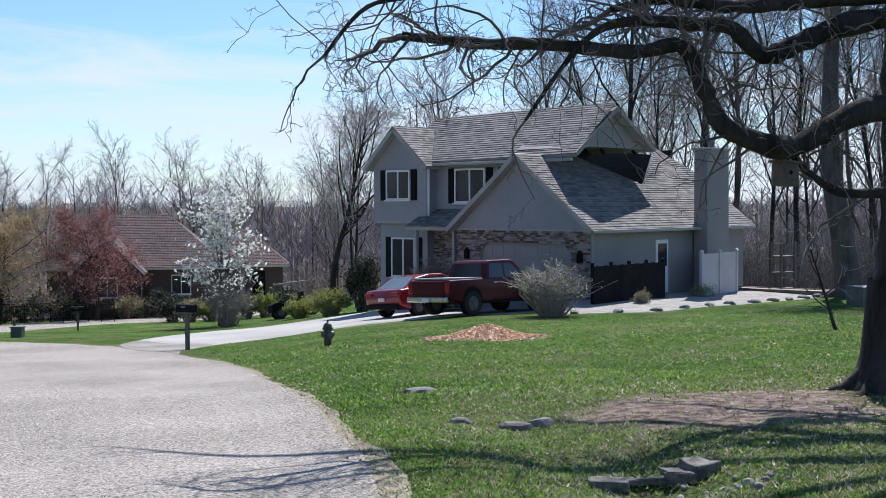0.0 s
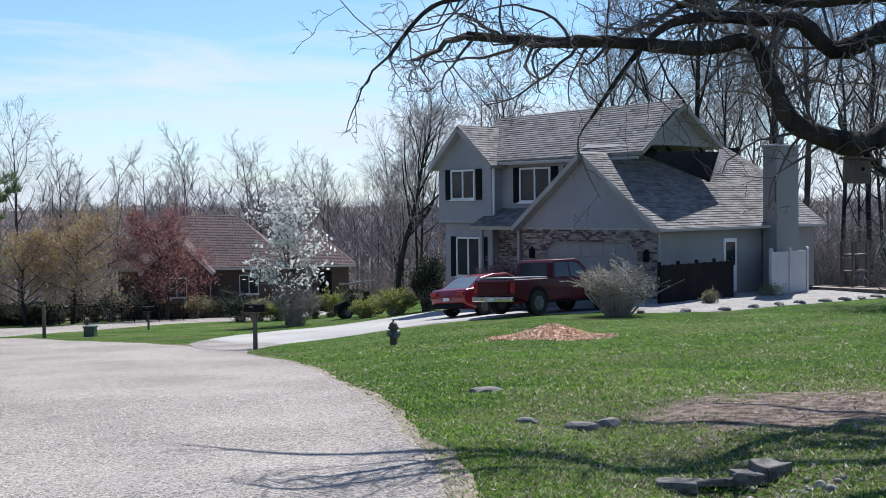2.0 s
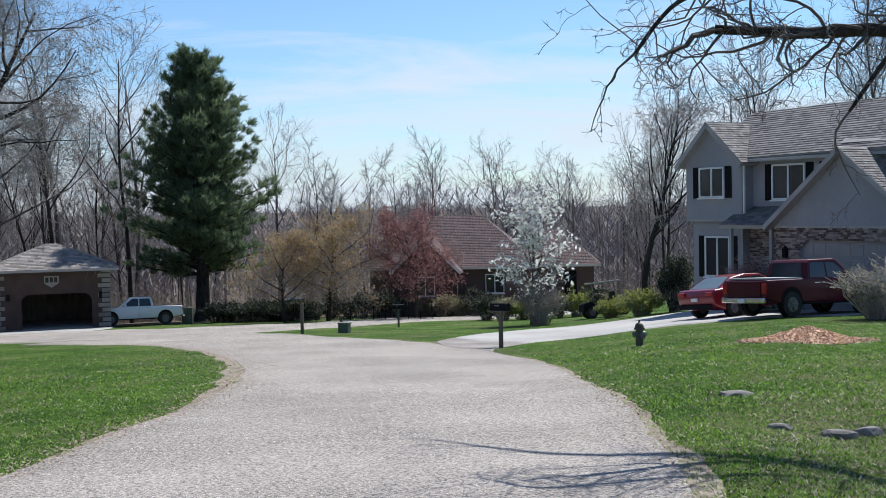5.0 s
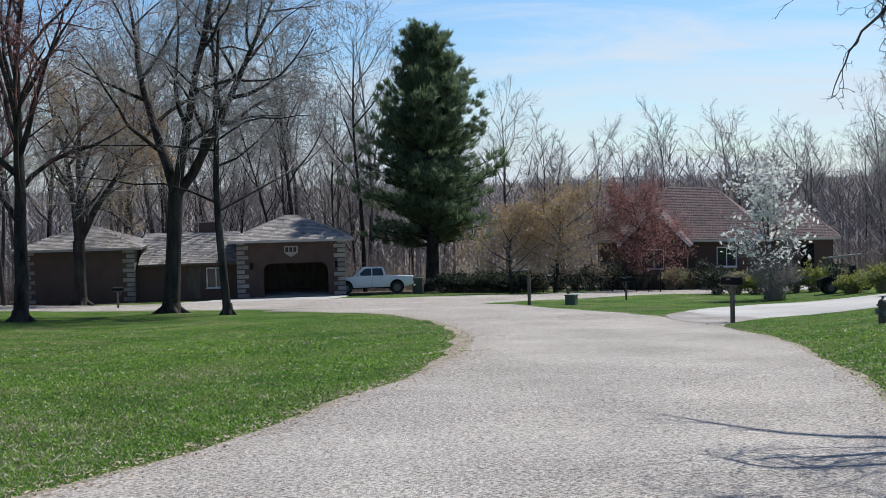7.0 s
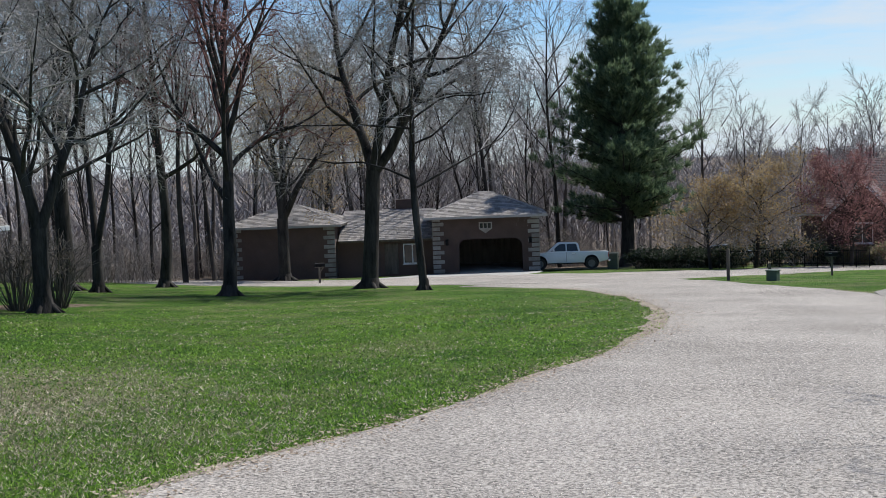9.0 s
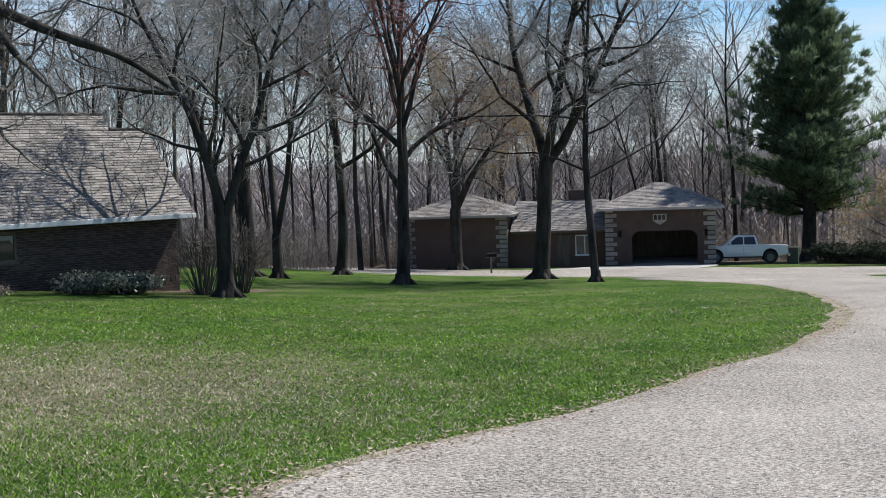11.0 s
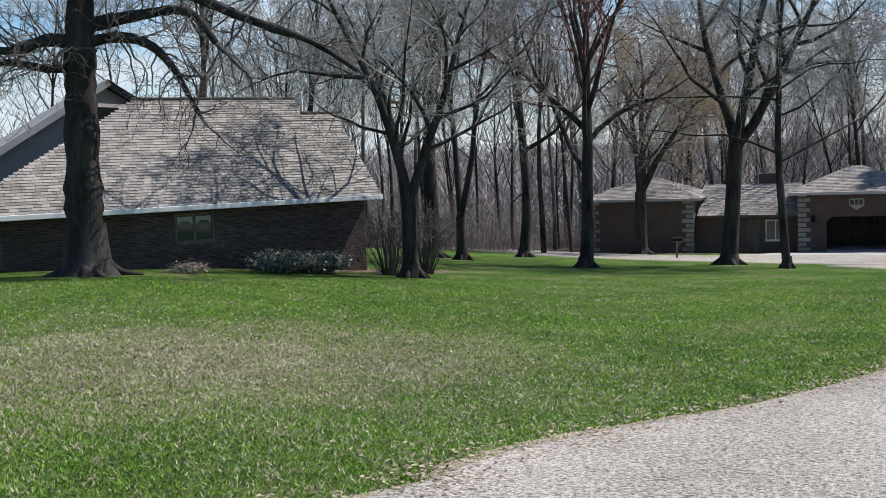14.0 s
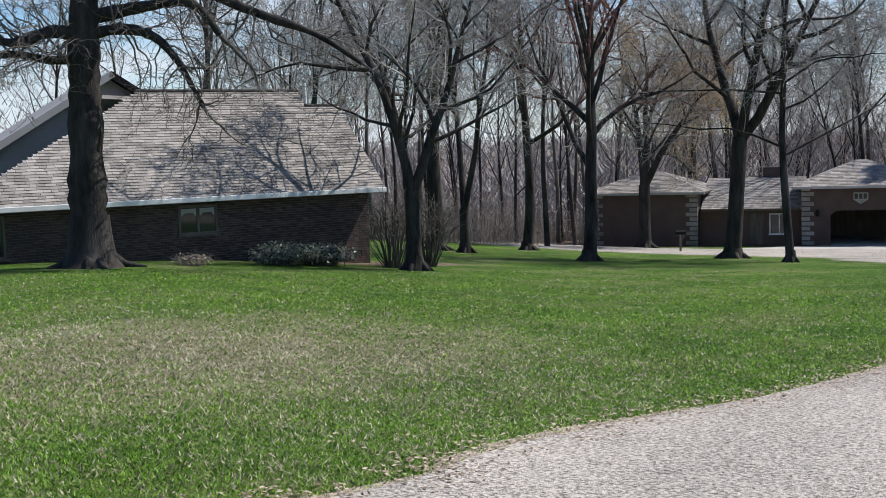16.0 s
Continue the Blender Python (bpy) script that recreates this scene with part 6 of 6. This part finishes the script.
def gravel_bed():
    """Pale gravel along the garage, edged with stones."""
    near = smooth_line([by_house(1.2, -4.2), by_house(3.6, -1.0), by_house(4.4, 4.0), by_house(4.4, 9.5), by_house(3.6, 12.5)])
    far = smooth_line([by_house(-0.4, -1.0), by_house(0.1, 0.5), by_house(0.1, 4.5), by_house(0.1, 9.5), by_house(0.1, 12.5)])
    bed = ribbon("gravel_bed", far, near, mat("pale_gravel", (0.14, 0.125, 0.115), (0.44, 0.415, 0.385), scale=3, fine=16, fine_mix=0.7, rough=0.95, bump=0.8, bump_scale=30), 0.03, 6, 0.1)
    tagged(bed, "pale gravel bed along the garage wall", "gravel", kind="structure")
    for i, v in enumerate(bed.data.vertices):  # banked up towards the wall
        v.co.z += 0.34 * (1 - min(max((i % 9 - 1) / 6, 0), 1))
    rnd = random.Random(8)
    for i, p in enumerate(near[::2]):
        t = thing("edging_stone", pose(p.x + rnd.gauss(0, 0.05), p.y + rnd.gauss(0, 0.05), gz(p.x, p.y), 0, 0, rnd.random() * 360), "pale rough edging stone", "stone", "edging of the gravel bed")
        part("rock", rock(0.5, 0.3, 0.16, i), STONE, t)


def rock(w, d, h, seed, flat=0.75):
    rnd = random.Random(seed)
    bm = bmesh.new()
    bmesh.ops.create_icosphere(bm, subdivisions=2, radius=0.5)
    for v in bm.verts:
        n = 1 + 0.45 * noise.noise(v.co * 2.3 + Vector((seed * 3.1, 0, 0))) + 0.05 * rnd.gauss(0, 1)
        v.co = Vector((v.co.x * w * n, v.co.y * d * n, max(-0.3, min(v.co.z, 0.5 * flat)) * h * 2 * (0.9 + 0.2 * n)))
    return bm


gravel_bed()


def stone_thing(name, x, y, turn, w, d, h, seed, label, up=0.0, tilt=0.0, material=None):
    t = thing(name, pose(x, y, gz(x, y) + up, tilt, 0, turn), label, "stone")
    part("rock", rock(w, d, h, seed), material or STONE, t)


stone_thing("flat_stone", -0.30, 15.9, 10, 0.48, 0.25, 0.07, 1, "flat grey stone lying in the grass")
stone_thing("flat_stone", 0.20, 12.9, 5, 0.26, 0.15, 0.06, 2, "flat grey stone lying in the grass")
stone_thing("flat_stone", 0.78, 12.9, 12, 0.44, 0.2, 0.10, 3, "flat grey stone lying in the grass")
stone_thing("flat_stone", 1.12, 13.15, 25, 0.36, 0.2, 0.10, 4, "flat grey stone lying in the grass")


HEWN = mat("hewn_stone", (0.05, 0.046, 0.042), (0.24, 0.22, 0.20), scale=7, fine=40, rough=0.95, bump=0.9, bump_scale=35)


def culvert():
    """A small stone headwall: two hewn blocks on a rubble base, half sunk in the swale."""
    t = thing("stone_headwall", pose(1.78, 9.25, gz(1.78, 9.3) - 0.02, 0, 0, 6), "low headwall of hewn grey stone blocks in the ditch", "stone wall")
    for (x0, x1, y0, y1, z0, z1, r) in ((-0.02, 0.24, -0.06, 0.14, -0.2, 0.10, 4), (0.20, 0.43, -0.02, 0.24, -0.2, 0.16, 24), (-0.36, 0.02, -0.03, 0.06, 0.0, 0.055, -4), (-0.62, -0.30, -0.06, 0.12, -0.12, 0.05, -10), (-0.56, -0.18, -0.3, -0.2, -0.2, -0.1, 6)):
        bm = box(x0, x1, y0, y1, z0, z1, 0.018)
        bmesh.ops.subdivide_edges(bm, edges=list(bm.edges), cuts=1)
        for v in bm.verts:
            v.co += Vector((noise.noise(v.co * 9), noise.noise(v.co * 9 + Vector((5, 0, 0))), noise.noise(v.co * 9 + Vector((0, 7, 0))))) * 0.035
        bmesh.ops.rotate(bm, verts=bm.verts, cent=((x0 + x1) / 2, (y0 + y1) / 2, 0), matrix=Matrix.Rotation(radians(r), 3, "Z"))
        part("block", bm, HEWN, t)
    rnd = random.Random(12)
    for i in range(46):
        x, y = 1.95 + rnd.gauss(0.05, 0.26), 8.85 + rnd.gauss(0, 0.12)
        s = 0.03 + 0.05 * rnd.random()
        stone_thing("pebble", x, y, rnd.random() * 360, s * 1.3, s, s * 0.7, 200 + i, "pale rounded pebble at the foot of the headwall", material=QUOIN)


culvert()


def mulch_heap():
    rnd = random.Random(4)
    t = thing("wood_chip_heap", pose(1.0, 27.3, gz(1.0, 27.3)), "low heap of orange wood chips on the lawn", "mulch")
    v, f = [], []
    n, m = 26, 7
    for j in range(m):
        for i in range(n):
            a, k = 2 * math.pi * i / n, j / (m - 1)
            x, y = 1.38 * k * math.cos(a) * (1 + 0.15 * math.sin(3 * a)), 1.0 * k * math.sin(a)
            z = 0.30 * (1 - k) ** 1.2 * (1 + 0.4 * noise.noise((x * 2, y * 2, 1))) + gz(1.0 + x, 27.3 + y) - gz(1.0, 27.3) - 0.02 * k
            v.append(Vector((x, y, z)))
    for j in range(m - 1):
        for i in range(n):
            f.append((j * n + i, j * n + (i + 1) % n, (j + 1) * n + (i + 1) % n, (j + 1) * n + i))
    mesh_object("heap", v, f, MULCH, t)
    cv, cf = [], []
    for _ in range(2600):
        a, k = rnd.random() * 6.283, rnd.random() ** 0.6 * 1.12
        x, y = 1.38 * k * math.cos(a), 1.0 * k * math.sin(a)
        z = 0.30 * max(0, 1 - k) ** 1.2 + gz(1.0 + x, 27.3 + y) - gz(1.0, 27.3) + 0.02
        p = Vector((x, y, z))
        a1 = Vector((rnd.gauss(0, 1), rnd.gauss(0, 1), rnd.gauss(0, 0.5))).normalized() * 0.05
        b1 = a1.cross(Vector((rnd.gauss(0, 1), rnd.gauss(0, 1), 1))).normalized() * 0.014
        k0 = len(cv)
        cv.extend((p - a1 - b1, p + a1 - b1, p + a1 + b1, p - a1 + b1))
        cf.append((k0, k0 + 1, k0 + 2, k0 + 3))
    mesh_object("chip_scatter", cv, cf, MULCH, t)["kind"] = "stuff"


mulch_heap()


def planter():
    t = thing("raised_bed", pose(13.8, 48.2, gz(13.8, 46.8) - 0.1, 0, 0, -38), "long raised bed edged with dark timber", "garden bed")
    part("edging", box(-2.3, 2.3, -0.6, -0.45, -0.2, 0.36, 0.02), WOOD, t)
    part("edging", box(-2.3, 2.3, 0.45, 0.6, -0.2, 0.36, 0.02), WOOD, t)
    part("edging", box(-2.3, -2.15, -0.45, 0.45, -0.2, 0.36, 0.02), WOOD, t)
    part("edging", box(2.15, 2.3, -0.45, 0.45, -0.2, 0.36, 0.02), WOOD, t)
    part("soil", box(-2.15, 2.15, -0.45, 0.45, -0.2, 0.33), mat("pale_soil", (0.20, 0.16, 0.13), (0.36, 0.31, 0.26), scale=3, fine=20, rough=0.95), t)


planter()


def garden_cart(x, y):
    t = thing("utility_cart", ground_pose(x, y, 200), "dark open utility cart with a pale canopy parked by shrubs", "vehicle")
    part("body", body_shell([(-1.2, 0.35), (-1.2, 0.75), (-0.3, 0.78), (0.4, 0.6), (0.9, 0.85), (1.25, 0.75), (1.3, 0.35)], 0.62, 0.05), BLACK, t)
    part("seat", box(-0.4, 0.1, -0.5, 0.5, 0.75, 0.9, 0.04), RUBBER, t)
    part("backrest", box(-0.45, -0.35, -0.5, 0.5, 0.85, 1.25, 0.04), RUBBER, t)
    part("canopy", box(-0.8, 0.8, -0.6, 0.6, 1.72, 1.8, 0.03), TRIM, t)
    for a in (-0.7, 0.7):
        for s in (-0.55, 0.55):
            part("canopy_post", rod(bmesh.new(), (a, s, 0.7), (a, s, 1.75), 0.02), STEEL, t)
            wheel(t, a * 1.2, s, 0.28, 0.2)


garden_cart(-7.6, 59.6)


def rail_fence():
    t = thing("metal_fence", pose(-29.0, 69.5, 0, 0, 0, 8), "thin black metal fence by the valley garden", "fence")
    for i in range(13):
        x = i * 0.75
        p = t.matrix_world @ Vector((x, 0, 0))
        z = gz(p.x, p.y)
        part("post", box(x - 0.025, x + 0.025, -0.025, 0.025, z - 0.1, z + 1.15), BLACK, t)
    for i in range(12):
        x = i * 0.75
        p = t.matrix_world @ Vector((x, 0, 0))
        z = gz(p.x, p.y)
        for h in (0.25, 1.05):
            part("rail", box(x, x + 0.75, -0.012, 0.012, z + h, z + h + 0.04), BLACK, t)
        for k in range(5):
            part("bar", box(x + 0.12 + k * 0.125, x + 0.135 + k * 0.125, -0.008, 0.008, z + 0.2, z + 1.08), BLACK, t)


rail_fence()
sedan(ground_pose(-31.0, 74.0, 190, 0.03), mat("blue_grey_paint", (0.16, 0.19, 0.23), (0.20, 0.23, 0.27), rough=0.3, coat=0.6), "blue-grey car parked beyond the metal fence")

# pale drive of the valley house
VD_A = smooth_line([(-6.5, 70.5), (-10, 71.5), (-14, 73)])
VD_B = smooth_line([(-6.5, 75.5), (-10, 77), (-14, 79)])
tagged(ribbon("valley_drive", VD_A, VD_B, CONCRETE, 0.05, 6, 0.1), "pale drive before the valley house", "driveway", kind="structure")


# ---- grass, fallen leaves and grit ----
def road_edges(y):
    def at(line):
        for a, b in zip(line, line[1:]):
            if a.y <= y <= b.y:
                return a.x + (b.x - a.x) * (y - a.y) / max(b.y - a.y, 1e-6)
        return None
    return at(ROAD_L), at(ROAD_R)


def grass():
    rnd = random.Random(77)
    sets = {"green": ([], []), "straw": ([], [])}
    edge = [(i * 0.25 - 2, road_edges(i * 0.25 - 2)) for i in range(180)]
    made = 0
    while made < 105000:
        r = 6.0 * (42 / 6.0) ** (rnd.random() ** 1.15)
        a = radians(-26 + 108 * rnd.random())
        x, y = -r * math.sin(a), r * math.cos(a)
        k = int((y + 2) / 0.25)
        if not 0 <= k < 180 or rnd.random() < (r - 30) / 14:
            continue
        le, re = edge[k][1]
        if le is None or re is None or le - 0.02 < x < re + 0.02:
            continue
        if x < -29.5 or (y > 31 and -10 < x < -7) or (y > 36.5 and x > -6):
            continue
        bare = ((x - 3.5) / 2.1) ** 2 + ((y - 13.2) / 1.6) ** 2 + 0.9 * noise.noise((x * 1.1, y * 1.1, 8))
        if bare < 0.8 and rnd.random() < 0.93:
            continue
        made += 1
        worn = noise.noise((x * 0.22, y * 0.22, 3)) + 0.5 * noise.noise((x * 1.3, y * 1.3, 5))
        thin = math.exp(-(((x + 12.8) / 4.5) ** 2 + ((y - 5.8) / 3.8) ** 2)) * 1.2 + (0.35 if x > 0 and y < 16 else 0.1 if x > 0 else 0)
        straw = rnd.random() < 0.10 + 0.62 * thin + 0.25 * max(0, worn)
        v, f = sets["straw" if straw else "green"]
        z = gz(x, y)
        h = (0.018 + 0.024 * rnd.random()) * (1 + 0.6 * max(0, -worn)) * (1.0 if r < 30 else 0.8)
        w = 0.0038 + 0.00042 * r
        for _ in range(4):
            p = Vector((x + rnd.gauss(0, 0.035 + 0.0016 * r), y + rnd.gauss(0, 0.035 + 0.0016 * r), z - 0.004))
            t = rnd.random() * 3.1416
            s = Vector((math.cos(t) * w, math.sin(t) * w, 0))
            k0 = len(v)
            v.extend((p - s, p + s, p + Vector((rnd.gauss(0, 0.8) * h, rnd.gauss(0, 0.8) * h, h * (0.5 + 0.6 * rnd.random())))))
            f.append((k0, k0 + 1, k0 + 2))
    a = mesh_object("grass", *sets["green"], mat("grass_blade", (0.03, 0.078, 0.008), (0.28, 0.47, 0.055), scale=0.3, fine=7, rough=0.6, island=1.0, spread=(0.15, 0.9), spec=0.3, through_light=0.45))
    tagged(a, "short fresh green grass blades of the lawn", "grass", kind="stuff")
    b = mesh_object("dry_grass", *sets["straw"], mat("straw_blade", (0.15, 0.125, 0.07), (0.66, 0.58, 0.42), scale=0.6, fine=9, rough=0.6, island=1.0, spread=(0.15, 0.85), through_light=0.35))
    tagged(b, "dry straw-coloured blades among the lawn", "grass", kind="stuff")


grass()


def litter():
    rnd = random.Random(78)
    v, f = [], []

    def leaf(x, y, s):
        p = Vector((x, y, gz(x, y) + 0.024 + 0.008 * rnd.random()))
        a = Vector((rnd.gauss(0, 1), rnd.gauss(0, 1), rnd.gauss(0, 0.12))).normalized() * s
        b = a.cross(Vector((rnd.gauss(0, 0.12), rnd.gauss(0, 0.12), 1))).normalized() * s * 0.6
        k = len(v)
        v.extend((p - a, p - b * 0.9, p + a, p + b * 0.9 + Vector((0, 0, s * 0.12))))
        f.append((k, k + 1, k + 2, k + 3))
    for line, side, n in ((ROAD_L, -1, 8200), (ROAD_R, 1, 2600)):
        pts = [p for p in line if 1 < p.y < 40]
        for _ in range(n):
            p = pts[int(len(pts) * rnd.random() ** 1.2)]
            wide = 0.16 if side > 0 else 0.20 + 0.30 * max(0, min(1, (p.y - 17) / 8))
            leaf(p.x + side * rnd.gauss(0.02, wide), p.y + rnd.uniform(-0.35, 0.35), 0.012 + 0.016 * rnd.random())
    for _ in range(420):  # strewn over the road and lawn
        a, r = radians(-24 + 100 * rnd.random()), 6 + 26 * rnd.random() ** 1.3
        leaf(-r * math.sin(a), r * math.cos(a), 0.014 + 0.014 * rnd.random())
    for _ in range(900):  # under the oak
        leaf(5.0 + rnd.gauss(0, 1.6), 13.6 + rnd.gauss(0, 1.2), 0.02 + 0.015 * rnd.random())
    tagged(mesh_object("leaf_litter", v, f, LITTER), "brown dry leaves along the road's edges", "leaves", kind="stuff")


litter()


def chips():
    """Loose and half-bedded stone chips of the road's top coat."""
    rnd = random.Random(79)
    v, f = [], []
    edge = [road_edges(i * 0.25 - 2) for i in range(140)]
    made = 0
    while made < 62000:
        r = 5.5 * (30 / 5.5) ** (rnd.random() ** 1.1)
        a = radians(-8 + 78 * rnd.random())
        x, y = -r * math.sin(a), r * math.cos(a)
        k = int((y + 2) / 0.25)
        if rnd.random() < (r - 9) / 15 or not 0 <= k < 140 or edge[k][0] is None or edge[k][1] is None or not edge[k][0] + 0.05 < x < edge[k][1] - 0.05:
            continue
        made += 1
        s = (0.0042 + 0.00045 * r) * (0.7 + 0.7 * rnd.random())
        t, z = rnd.random() * 6.283, gz(x, y) + 0.018
        n = len(v)
        for j in range(3):
            v.append((x + s * math.cos(t + 2.094 * j), y + s * math.sin(t + 2.094 * j), z))
        v.append((x + rnd.gauss(0, 0.3) * s, y + rnd.gauss(0, 0.3) * s, z + 0.003 + s * (0.18 + 0.22 * rnd.random())))
        f.extend(((n, n + 1, n + 3), (n + 1, n + 2, n + 3), (n + 2, n, n + 3)))
    ob = mesh_object("road_chips", v, f, mat("stone_chip", (0.27, 0.235, 0.21), (0.80, 0.71, 0.64), scale=3, fine=40, rough=0.85, island=0.9, spread=(0.1, 0.9), spec=0.3))
    tagged(ob, "pale loose stone chips bedded in the road", "gravel", kind="stuff")


chips()
